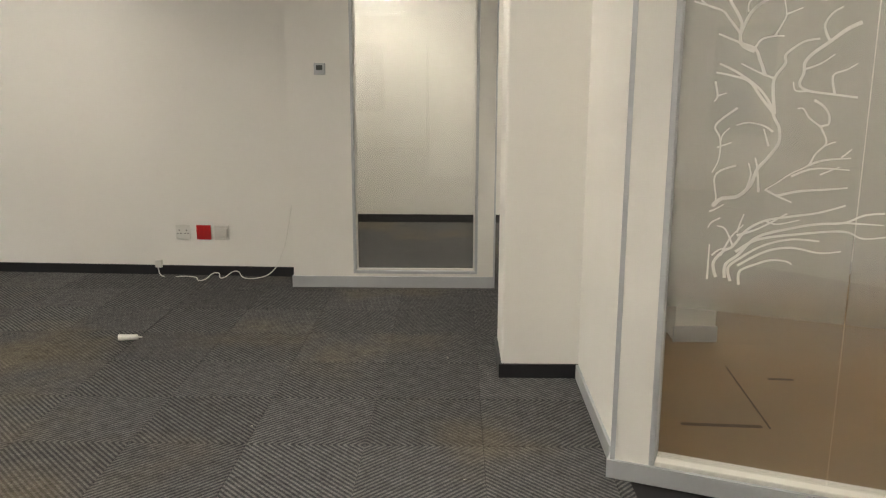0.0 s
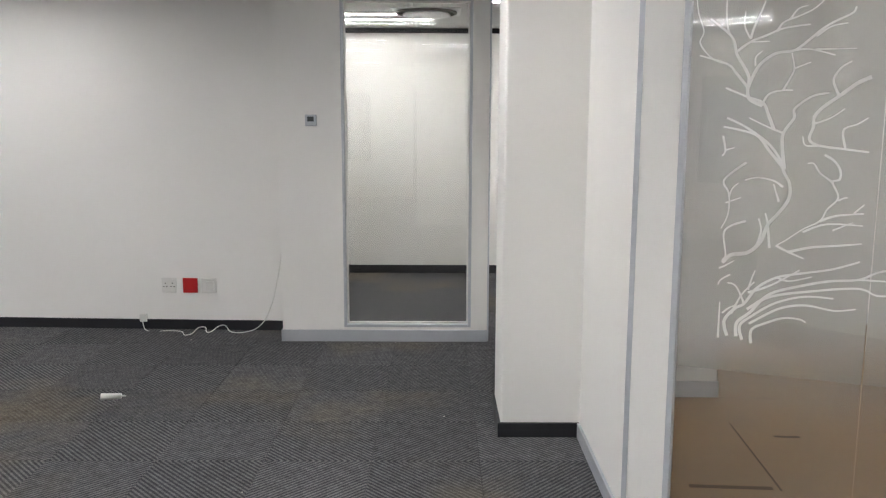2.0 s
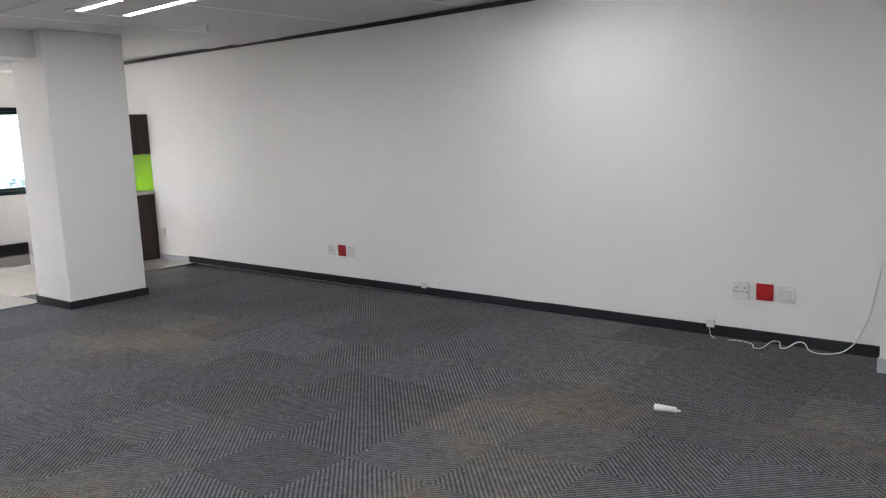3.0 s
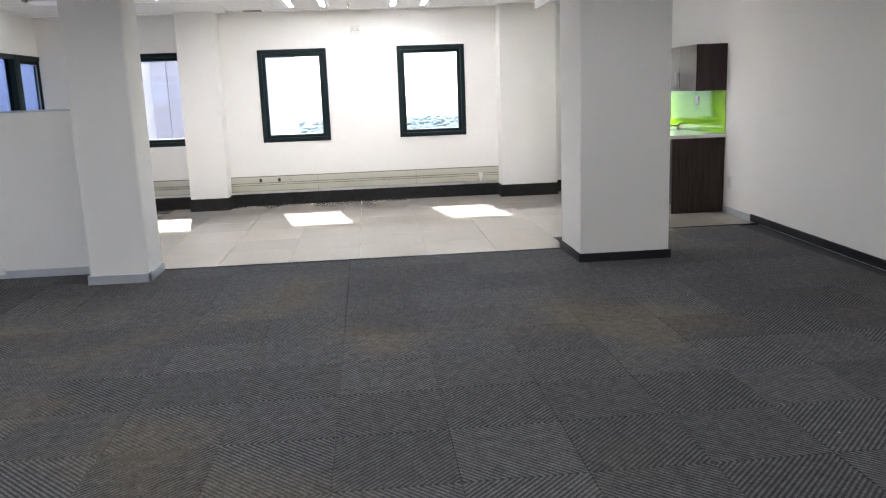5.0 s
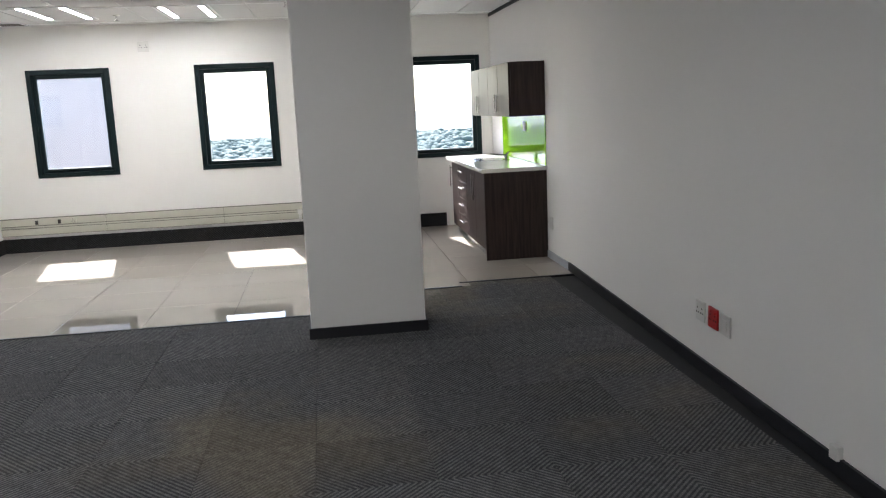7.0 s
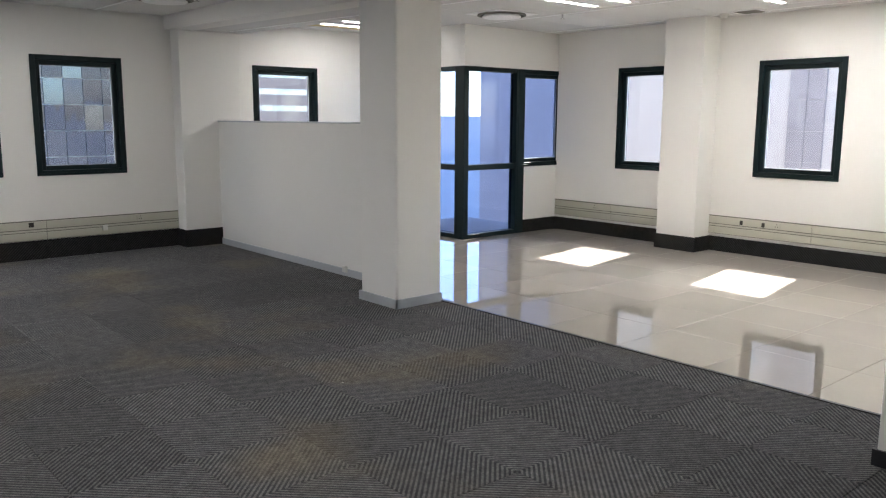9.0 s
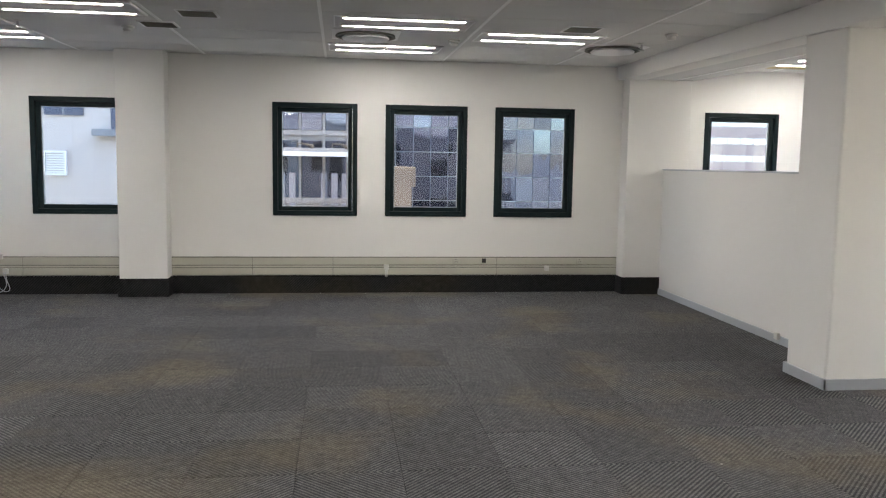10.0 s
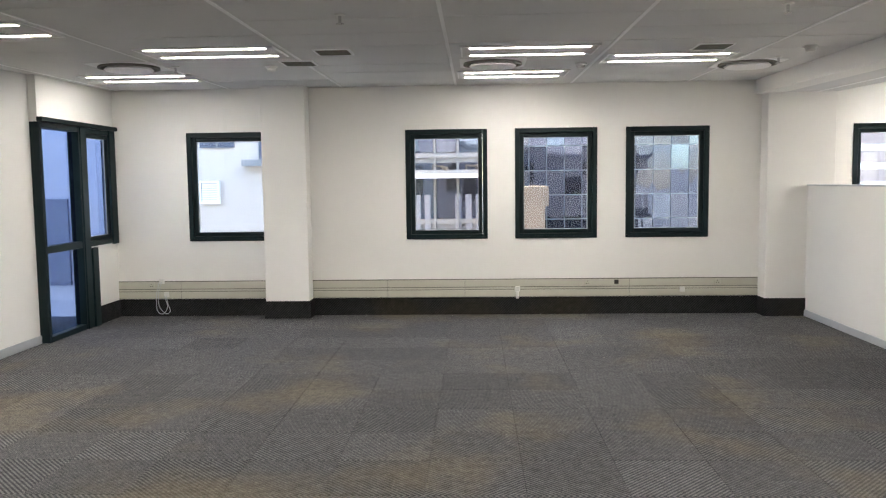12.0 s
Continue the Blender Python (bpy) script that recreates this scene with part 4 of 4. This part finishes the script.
for x0 in (-1.84, -6.18):
    socket("socket", "white double power socket on the wall", M_WHITE, 0.115, 0.115, (x0, yn(x0), 0.345), 177.6)
    socket("red_socket", "red dedicated power socket cover on the wall", M_RED, 0.115, 0.115, (x0 + 0.165, yn(x0 + 0.165), 0.345), 177.6, x0 < -5)
    s = socket("data_outlet", "white data outlet plate with a module", M_WHITE, 0.115, 0.115, (x0 + 0.31, yn(x0 + 0.31), 0.345), 177.6, False)
    if x0 > -5:
        part("module", soften(box_bm((-0.045, 0.015, 0.012, 0.035, -0.03, 0.035)), 0.004, 2), M_WHITE, s)
    else:
        part("module", soften(box_bm((-0.03, 0.03, 0.012, 0.016, -0.03, 0.03)), 0.002, 1), M_WHITE, s)
socket("socket", "white double power socket high on the wall", M_WHITE, 0.13, 0.12, (XW, 2.84, 2.38), -90)
socket("socket", "white socket plate on the wall beside the kitchen", M_WHITE, 0.08, 0.12, (-9.60, YN, 0.36), 180, False)
socket("socket", "white socket on the office back wall", M_WHITE, 0.12, 0.10, (0.62, 9.15, 0.42), 180, False)
t = thing("thermostat", "grey wall thermostat with a small display", "thermostat", at=(-0.668, PY, 1.60))
part("body", soften(box_bm((-0.04, 0.04, -0.022, 0, -0.04, 0.04)), 0.005, 2), M_GREY, t)
part("display", box_bm((-0.022, 0.022, -0.025, -0.021, -0.008, 0.026)), M_LCD, t)
t = thing("paper_roll", "crumpled white paper scrap lying on the carpet", "litter", at=(-1.651, 5.106, 0.0), turn=12)
bm = bmesh.new()
bmesh.ops.create_cone(bm, cap_ends=True, segments=14, radius1=0.020, radius2=0.015, depth=0.11, matrix=Matrix.Translation((0, 0, 0.018)) @ Matrix.Rotation(radians(90), 4, "Y"))
for v in bm.verts:
    v.co += Vector((0, noise.noise(v.co * 40) * 0.006, noise.noise(v.co * 33) * 0.004))
part("paper", bm, M_WHITE, t)
part("nozzle", cyl(bmesh.new(), (0.05, 0, 0.016), (0.08, 0.004, 0.014), 0.007, 10, 0.004), M_WHITE, t)

# ---- kitchen ----
KX0, KX1, KY = -11.78, -9.76, 6.41
def bar_handle(parent, p, q, out):
    """A steel bar between p and q, held off the door along out."""
    p, q, o = Vector(p), Vector(q), Vector(out)
    b = cyl(bmesh.new(), p + o, q + o, 0.006, 10)
    for e in (p.lerp(q, 0.12), p.lerp(q, 0.88)):
        cyl(b, e, e + o, 0.004, 8)
    return part("handle", b, M_STEEL, parent, "brushed steel bar handle")


base = thing("kitchen_cabinet", "dark wood base cabinet with steel handles", "kitchen cabinet", at=(0, 0, 0))
part("body", box_bm((KX0, KX1 - 0.018, KY + 0.02, YN - 0.002, 0.10, 0.868)), M_WOOD, base)
part("end_panel", soften(box_bm((KX1 - 0.018, KX1, KY, YN - 0.002, 0.0, 0.868)), 0.002, 1), M_WOOD, base)
part("plinth", box_bm((KX0, KX1 - 0.018, KY + 0.06, KY + 0.075, 0.0, 0.10)), M_STEEL, base, "metal plinth strip")
for i, (a, b) in enumerate(((-10.27, -9.782), (-10.77, -10.274), (-11.776, -11.28))):
    d = part("door", soften(box_bm((a, b, KY, KY + 0.018, 0.105, 0.862)), 0.002, 1), M_WOOD, base)
    hx = a + 0.04 if i != 1 else b - 0.04
    bar_handle(d, (hx, KY, 0.56), (hx, KY, 0.82), (0, -0.03, 0))
for i in range(4):
    z = 0.105 + 0.19 * i
    d = part("drawer", soften(box_bm((-11.276, -10.774, KY, KY + 0.018, z, z + 0.186)), 0.002, 1), M_WOOD, base)
    bar_handle(d, (-11.15, KY, z + 0.12), (-10.90, KY, z + 0.12), (0, -0.03, 0))
top = thing("worktop", "pale stone kitchen worktop", "worktop")
part("slab", soften(box_bm((-12.03, KX1 + 0.03, KY - 0.03, YN - 0.002, 0.870, 0.910)), 0.004, 2), M_COUNTER, top)
t = thing("kitchen_sink", "steel sink let into the pale worktop", "sink", at=(-11.1, 6.72, 0.911))
part("rim", soften(ring(-0.28, 0.28, -0.2, 0.2, 0.03, -0.003, 0.0), 0.001, 1), M_STEEL, t).matrix_local = pose(0, 0, 0, 90)
part("bowl", box_bm((-0.25, 0.25, -0.17, 0.17, 0.0, 0.0015)), M_STEEL, t)
t = thing("tap", "chrome mixer tap behind the sink", "tap", at=(-10.75, 6.86, 0.91))
part("base", cyl(bmesh.new(), (0, 0, 0), (0, 0, 0.06), 0.022), M_STEEL, t)
part("spout", cyl(bmesh.new(), (0, 0, 0.055), (-0.02, -0.17, 0.075), 0.010), M_STEEL, t)
part("lever", cyl(bmesh.new(), (0, 0, 0.06), (0.05, 0.02, 0.10), 0.007), M_STEEL, t)
t = thing("splashback", "lime green glass splashback over the worktop", "splashback")
part("panel", soften(box_bm((-11.66, KX1, YN - 0.010, YN - 0.002, 0.911, 1.40)), 0.002, 1), M_GREEN, t)
socket("socket", "white socket on the green splashback", M_WHITE, 0.10, 0.10, (-10.55, YN - 0.010, 1.28), 180)
for i in range(2):
    a = -11.75 + 0.995 * i
    wc = thing("wall_cupboard", "dark wood wall cupboard with two doors", "kitchen cabinet", "wall cupboards")
    part("body", box_bm((a, a + 0.993, 6.70, YN - 0.002, 1.40, 1.92)), M_WOOD, wc)
    for k in range(2):
        u = a + 0.498 * k
        d = part("door", soften(box_bm((u + 0.002, u + 0.494, 6.678, 6.698, 1.402, 1.918)), 0.002, 1), M_WOOD, wc)
        hx = u + (0.45 if k == 0 else 0.045)
        bar_handle(d, (hx, 6.678, 1.44), (hx, 6.678, 1.62), (0, -0.03, 0))

# ---- outside ----
GZ = -32.0
# Ground paler than its own tone: the white of far haze put into it.
M_GROUND = mat("haze_pale_ground", (0.26, 0.27, 0.25), 0.9, var=0.2, scale=0.1, bscale=0.3)
M_LILAC = mat("pale_render", (0.50, 0.455, 0.445), 0.8, var=0.06)
M_RENDER = mat("white_render", (0.44, 0.39, 0.35), 0.8, var=0.06)
M_BRICK = mat("brown_facing", (0.20, 0.16, 0.155), 0.8, var=0.15)
M_BAND = mat("white_band", (0.20, 0.20, 0.205), 0.7)
M_MIRROR = mat("mirror_glass", (0.3, 0.33, 0.4), 0.03, 0.8, var=0.3, scale=3, bump=0.0)
mn, ml = M_MIRROR.node_tree.nodes, M_MIRROR.node_tree.links
oi, rp = mn.new("ShaderNodeObjectInfo"), mn.new("ShaderNodeValToRGB")
for k, (ps, c) in enumerate(((0.0, (0.040, 0.046, 0.070)), (0.55, (0.058, 0.064, 0.092)), (0.9, (0.075, 0.078, 0.10)), (1.0, (0.10, 0.14, 0.20)))):
    e = rp.color_ramp.elements[k] if k < 1 else (rp.color_ramp.elements[-1] if k == 3 else rp.color_ramp.elements.new(ps))
    e.position, e.color = ps, (*c, 1)
wav, wbp, wgeo = mn.new("ShaderNodeTexNoise"), mn.new("ShaderNodeBump"), mn.new("ShaderNodeNewGeometry")
wav.inputs["Scale"].default_value, wav.inputs["Detail"].default_value = 1.6, 1.0
wbp.inputs["Strength"].default_value, wbp.inputs["Distance"].default_value = 0.16, 0.05
wmap = mn.new("ShaderNodeMapping")
wmap.inputs["Scale"].default_value = (2.0, 2.0, 0.45)
ml.new(wgeo.outputs["Position"], wmap.inputs[0])
ml.new(wmap.outputs[0], wav.inputs["Vector"])
ml.new(wav.outputs[0], wbp.inputs["Height"])
ml.new(wbp.outputs[0], mn["Principled BSDF"].inputs["Normal"])
ml.new(oi.outputs["Random"], rp.inputs[0])
ml.new(rp.outputs[0], mn["Principled BSDF"].inputs["Base Color"])
M_PALEWIN = mat("pale_window", (0.36, 0.41, 0.48), 0.1, 0.5, var=0.3, scale=0.8)
M_DARKWIN = mat("dark_window", (0.08, 0.09, 0.12), 0.08)
M_LEAF = mat("far_foliage", (0.095, 0.12, 0.10), 0.9, var=0.2, scale=0.1, bscale=0.6)
gb = bmesh.new()
bmesh.ops.create_grid(gb, x_segments=40, y_segments=40, size=4000, matrix=Matrix.Translation((0, 0, GZ)))
for v in gb.verts:
    d = math.hypot(v.co.x, v.co.y)
    v.co.z += max(0, d - 500) * 0.004 * (1 + noise.noise(v.co * 0.0013))
solid("ground", gb, M_GROUND, "wooded city ground reaching the horizon", "ground")


TILT = random.Random(21)


def tower(name, label, place, turn, w, d, h, material, cols, rows, winmat, ww, wh, z0=GZ, bands=0.0, side=True, zlo=-12, zhi=16):
    """A block with its front towards local -y: window strips or single windows, proud floor bands, a parapet."""
    t = thing(name, label, "building", at=(*place, 0), turn=turn)
    part("wall", box_bm((-w / 2, w / 2, 0, d, z0, h)), material, t)
    part("roof", box_bm((-w / 2 - 0.1, w / 2 + 0.1, -0.1, d + 0.1, h, h + 0.5)), material, t)
    cw, rh = w / cols, (h - GZ) / rows
    for r in range(rows):
        zc = GZ + rh * (r + 0.5)
        if zc < z0 or zc < zlo or zc > zhi:
            continue
        for c in range(cols - (1 if side == 1 and name == "white_building" else 0)):
            xc = -w / 2 + cw * (c + 0.5)
            pane = part("window", box_bm((-cw * ww / 2, cw * ww / 2, -0.05, 0.05, -rh * wh / 2, rh * wh / 2)), winmat, t)
            pane.matrix_local = pose(xc, 0, zc, TILT.uniform(-0.7, 0.7), 0, TILT.uniform(-0.7, 0.7))
        if bands:
            part("band", box_bm((-w / 2, w / 2, -bands, 0.0, zc - rh / 2, zc - rh * wh / 2 - 0.02)), M_BAND, t)
    return t


tower("glass_tower", "mirror-glass office tower across the street", (-10.2, -18), 180, 10.4, 12, 40, M_GREY, 20, 100, M_MIRROR, 0.96, 0.965, zlo=-4, zhi=6)
block = tower("glass_block", "lower glass office block with a white ledge", (-2.4, -16), 180, 4.4, 10, 22, M_BAND, 7, 30, M_MIRROR, 0.86, 0.84, GZ, 0.1)
part("ledge", box_bm((-2.2, 2.2, -0.7, 0.0, 1.74, 1.86)), M_BAND, block, "white projecting ledge")
part("gutter", box_bm((-2.2, 2.2, -0.78, -0.7, 1.64, 1.76)), M_GREY, block)
for i in range(5):
    x = -1.8 + 0.9 * i
    arm = cyl(bmesh.new(), (x, -0.60, 1.86), (x, -0.66, 1.97), 0.018, 8)
    cyl(arm, (x, -0.66, 1.97), (x + 0.24, -0.85, 1.95), 0.018, 8)
    cyl(arm, (x + 0.24, -0.85, 1.95), (x + 0.40, -0.95, 1.87), 0.03, 8, 0.06)
    part("floodlight", arm, M_HOLE, block, "dark floodlight on a bent arm")
M_FOLD = mat("curtain_cloth", (0.20, 0.21, 0.25), 0.9, var=0.2)
for i in range(16):
    x = -2.15 + 0.28 * i
    if i % 5 not in (1, 2):
        part("curtain", soften(box_bm((x, x + 0.17, -0.075, -0.055, -1.2, 1.2)), 0.008, 1), M_FOLD, block, "grey curtain fold behind the glass")
part("mullion", box_bm(*[(-2.2 + 0.6286 * k - 0.025, -2.2 + 0.6286 * k + 0.025, -0.14, 0.0, -8, 12) for k in range(8)]), M_BAND, block)
low = tower("brown_house", "low brown building with a curved gable", (-5.6, -14.5), 180, 1.2, 3, 0.9, mat("sandy_render", (0.15, 0.115, 0.085), 0.8, var=0.25), 1, 12, M_DARKWIN, 0.4, 0.4)
gab = bmesh.new()
arc = [(-0.6 + 0.1 * k, 0.78 + 0.5 * math.sin(math.pi * k / 24) ** 2) for k in range(13)]
face = [gab.verts.new((x, -0.12, z)) for x, z in arc] + [gab.verts.new((0.6, -0.12, -3.0)), gab.verts.new((-0.6, -0.12, -3.0))]
ext = bmesh.ops.extrude_face_region(gab, geom=[gab.faces.new(face)])
bmesh.ops.translate(gab, vec=(0, 0.3, 0), verts=[v for v in ext["geom"] if isinstance(v, bmesh.types.BMVert)])
part("gable", gab, low.children[0].data.materials[0], low, "sandy curved gable")
near = tower("white_building", "plain white rendered building close by", (3.1, -8), 180, 8.8, 8, 30, M_RENDER, 3, 20, M_DARKWIN, 0.2, 0.5, GZ, 0.0, 1)
for i in range(8):
    part("louvre", box_bm((2.72, 3.0, -0.05, 0.0, 1.25 + 0.04 * i, 1.278 + 0.04 * i)), M_WHITE, near, "white louvre of a wall vent")
part("vent_frame", ring(2.68, 3.04, 1.21, 1.61, 0.035, -0.07, 0.0), M_WHITE, near)
part("window", box_bm((2.71, 3.32, -0.04, 0.04, 2.19, 2.9)), M_DARKWIN, near)
part("glazing_bar", box_bm((3.0, 3.03, -0.06, -0.04, 2.19, 2.9)), M_BAND, near)
part("window", box_bm((3.75, 4.2, -0.04, 0.04, 1.98, 2.9)), M_DARKWIN, near)
part("ledge", box_bm((3.5, 4.3, -0.25, 0.0, 1.86, 1.97)), M_BAND, near)
tower("striped_tower", "brown office tower with bands of windows", (-80, -130), 180, 64, 14, 60, M_BRICK, 26, 30, M_PALEWIN, 0.92, 0.34)
tower("banded_tower", "pale tower with white balcony bands", (-37.0, -36), 170, 3.0, 9, 30, M_BRICK, 2, 30, M_DARKWIN, 0.9, 0.5, GZ, 0.6)
tower("far_tower", "hazy grey tower in the distance", (-120, -118), 135, 30, 20, 1.5, M_GREY, 5, 8, M_GREY, 0.8, 0.4)
pale = tower("pale_tower", "blank pale lilac rendered tower with one window strip", (-20, -4.65), 90, 10.7, 8, 6, M_LILAC, 1, 1, M_LILAC, 0.01, 0.01)
# Added block, its top out of view, that shades the south windows.
tower("tall_tower", "unseen tall block added to keep sun off the south windows", (-20.2, -8.0), 90, 6.4, 8, 34, M_LILAC, 1, 1, M_LILAC, 0.01, 0.01)
M_CLAD = mat("mauve_cladding", (0.30, 0.27, 0.29), 0.5, var=0.15)
for i in range(20):
    for k in range(2):
        part("cladding_panel", box_bm((2.75 + 0.37 * k, 3.11 + 0.37 * k, -0.05, 0.05, -8 + 0.62 * i, -7.39 + 0.62 * i)), M_CLAD, pale, "mauve cladding panel")
# Unseen storeys below the rooms, invented as stripes for the towers to reflect.
own = thing("office_building", "unseen storeys under the rooms, added to show in mirror glass", "building")
for k in range(10):
    z = -3.1 * (k + 1) - 0.1
    part("storey", box_bm((-12.44, -0.1, -3.38, 9.2, z, z + 1.55)), M_BRICK, own)
    part("window_band", box_bm((-12.34, -0.2, -3.28, 9.1, z + 1.55, z + 3.1 if k else z + 2.75)), M_DARKWIN, own)
solid("balcony_slab", box_bm((-12.5, -10.69, -3.4, -1.515, -0.5, -0.25)), M_GROUT, "concrete balcony floor", "balcony")
solid("balcony_slab_east", box_bm((XE + 0.1, 3.2, -3.4, -0.6, -0.3, -0.02)), M_GROUT, "concrete balcony floor", "balcony")
rng = random.Random(9)
tb = bmesh.new()
bmesh.ops.create_icosphere(tb, subdivisions=1, radius=1)
tv, tf = np.array([v.co[:] for v in tb.verts]), np.array([[v.index for v in f.verts] for f in tb.faces])
tb.free()
gen = np.random.default_rng(9)
tree_v, tree_f = [], []
for i in range(14000):
    a, d = gen.uniform(radians(130), radians(245)), 300 + 700 * gen.random() ** 0.8
    s = gen.uniform(2.2, 4.6)
    foot = np.array((d * math.cos(a), d * math.sin(a), GZ + max(0, d - 500) * 0.004 + s * 0.35))
    lump = tv * gen.uniform(0.88, 1.15, (len(tv), 1)) * np.array((gen.uniform(0.8, 1.3), gen.uniform(0.8, 1.3), gen.uniform(0.5, 0.9)))
    tree_v.append(foot + s * lump)
    tree_f.append(tf + i * len(tv))
tree_mesh = bpy.data.meshes.new("far_trees")
tree_mesh.from_pydata(np.concatenate(tree_v).tolist(), [], np.concatenate(tree_f).tolist())
tree_mesh.materials.append(M_LEAF)
tree_mesh.polygons.foreach_set("use_smooth", [True] * len(tree_mesh.polygons))
tagged(new("far_trees", tree_mesh), "distant green tree canopy over the suburbs", "trees", "", "stuff")

# ---- floor pieces ----
def slab_mesh(name, w, h, z0, z1, material, turn=0, bevel=0.002):
    """A thin square piece with chamfered edges and cords that run diagonally, turned by quarter turns."""
    v = [(-w / 2, -h / 2, z0), (w / 2, -h / 2, z0), (w / 2, h / 2, z0), (-w / 2, h / 2, z0)]
    b = bevel
    v += [(-w / 2, -h / 2, z1 - b), (w / 2, -h / 2, z1 - b), (w / 2, h / 2, z1 - b), (-w / 2, h / 2, z1 - b)]
    v += [(-w / 2 + b, -h / 2 + b, z1), (w / 2 - b, -h / 2 + b, z1), (w / 2 - b, h / 2 - b, z1), (-w / 2 + b, h / 2 - b, z1)]
    f = [(8, 9, 10, 11)] + [(k, (k + 1) % 4, 4 + (k + 1) % 4, 4 + k) for k in range(4)] + [(4 + k, 4 + (k + 1) % 4, 8 + (k + 1) % 4, 8 + k) for k in range(4)]
    me = bpy.data.meshes.new(name)
    me.from_pydata(v, [], f)
    uvl = me.uv_layers.new(name="uv")
    for lp in me.loops:
        x, y, _ = me.vertices[lp.vertex_index].co
        uvl.data[lp.index].uv = (x, y) if not turn else (-y, x)
    me.materials.append(material)
    return me


CS, CX, CY = 0.51, -4.16, 1.70


def carpet_cells():
    for i in range(-10, 18):
        for j in range(-11, 16):
            x0, y0 = CX + CS * i, CY + CS * j
            x1, y1 = x0 + CS, y0 + CS
            xm, ym = (x0 + x1) / 2, (y0 + y1) / 2
            west = -8.108 if ym < 5.0 else (-8.71 if ym < 5.98 else -8.86)
            east = (3.88 if -0.4 < ym < 3.2 else 1.0) if ym < 4.6 or ym > PY else 0.97
            if ym > YN:
                west = -0.8
            a0, a1, b0, b1 = max(x0, west), min(x1, east if ym < PY else 3.06), max(y0, YS), min(y1, 9.14)
            if a1 - a0 > 0.03 and b1 - b0 > 0.03:
                yield i, j, a0, a1, b0, b1


cache, rest = {}, []
rng = random.Random(3)
count = 0
cells = sorted(carpet_cells(), key=lambda c: abs((c[2] + c[3]) / 2 + 3.4) / 1.6 + abs((c[4] + c[5]) / 2 - 2.4) * 0.8)
for i, j, a0, a1, b0, b1 in cells:
    odd = (i + j) % 2
    if rng.random() < 0.04:
        odd = 1 - odd
    if count < 300:
        key = (round(a1 - a0, 3), round(b1 - b0, 3), odd)
        if key not in cache:
            cache[key] = slab_mesh("carpet_square", a1 - a0 - 0.0015, b1 - b0 - 0.0015, -0.012, 0.0, M_CARPET, odd)
        ob = new("carpet_square", cache[key])
        ob.parent = floor
        ob.location = ((a0 + a1) / 2, (b0 + b1) / 2, rng.uniform(-0.0006, 0.0006))
        count += 1
    else:
        rest.append((a0, a1, b0, b1, odd))
bm = bmesh.new()
uvl = bm.loops.layers.uv.new("uv")
for a0, a1, b0, b1, odd in rest:
    f = bm.faces.new([bm.verts.new(p) for p in ((a0 + 0.001, b0 + 0.001, -0.0005), (a1 - 0.001, b0 + 0.001, -0.0005), (a1 - 0.001, b1 - 0.001, -0.0005), (a0 + 0.001, b1 - 0.001, -0.0005))])
    for lp in f.loops:
        x, y = lp.vert.co.x - a0, lp.vert.co.y - b0
        lp[uvl].uv = (x, y) if not odd else (-y, x)
tagged(part("carpet_rest", bm, M_CARPET_REST, floor), "carpet squares along the far edges", "", "", "stuff")

TS = 0.652
for i in range(-6, 3):
    for j in range(-10, 8):
        x0, y0 = -9.44 + TS * i, 2.80 + TS * j
        x1, y1 = x0 + TS, y0 + TS
        ym = (y0 + y1) / 2
        east = -8.132 if ym < 5.0 else (-8.732 if ym < 5.9 else -8.882)
        a0, a1, b0, b1 = max(x0, XW), min(x1, east), max(y0, YS), min(y1, YN)
        if a1 - a0 < 0.03 or b1 - b0 < 0.03:
            continue
        if (a0 + a1) / 2 < -10.7 and b1 < -1.4:
            continue
        key = (round(a1 - a0, 3), round(b1 - b0, 3))
        if key not in cache:
            cache[key] = slab_mesh("floor_tile", a1 - a0 - 0.003, b1 - b0 - 0.003, -0.01, 0.0, M_TILE, 0, 0.0012)
        ob = new("floor_tile", cache[key])
        ob.parent = tiled
        ob.location = ((a0 + a1) / 2, (b0 + b1) / 2, 0)
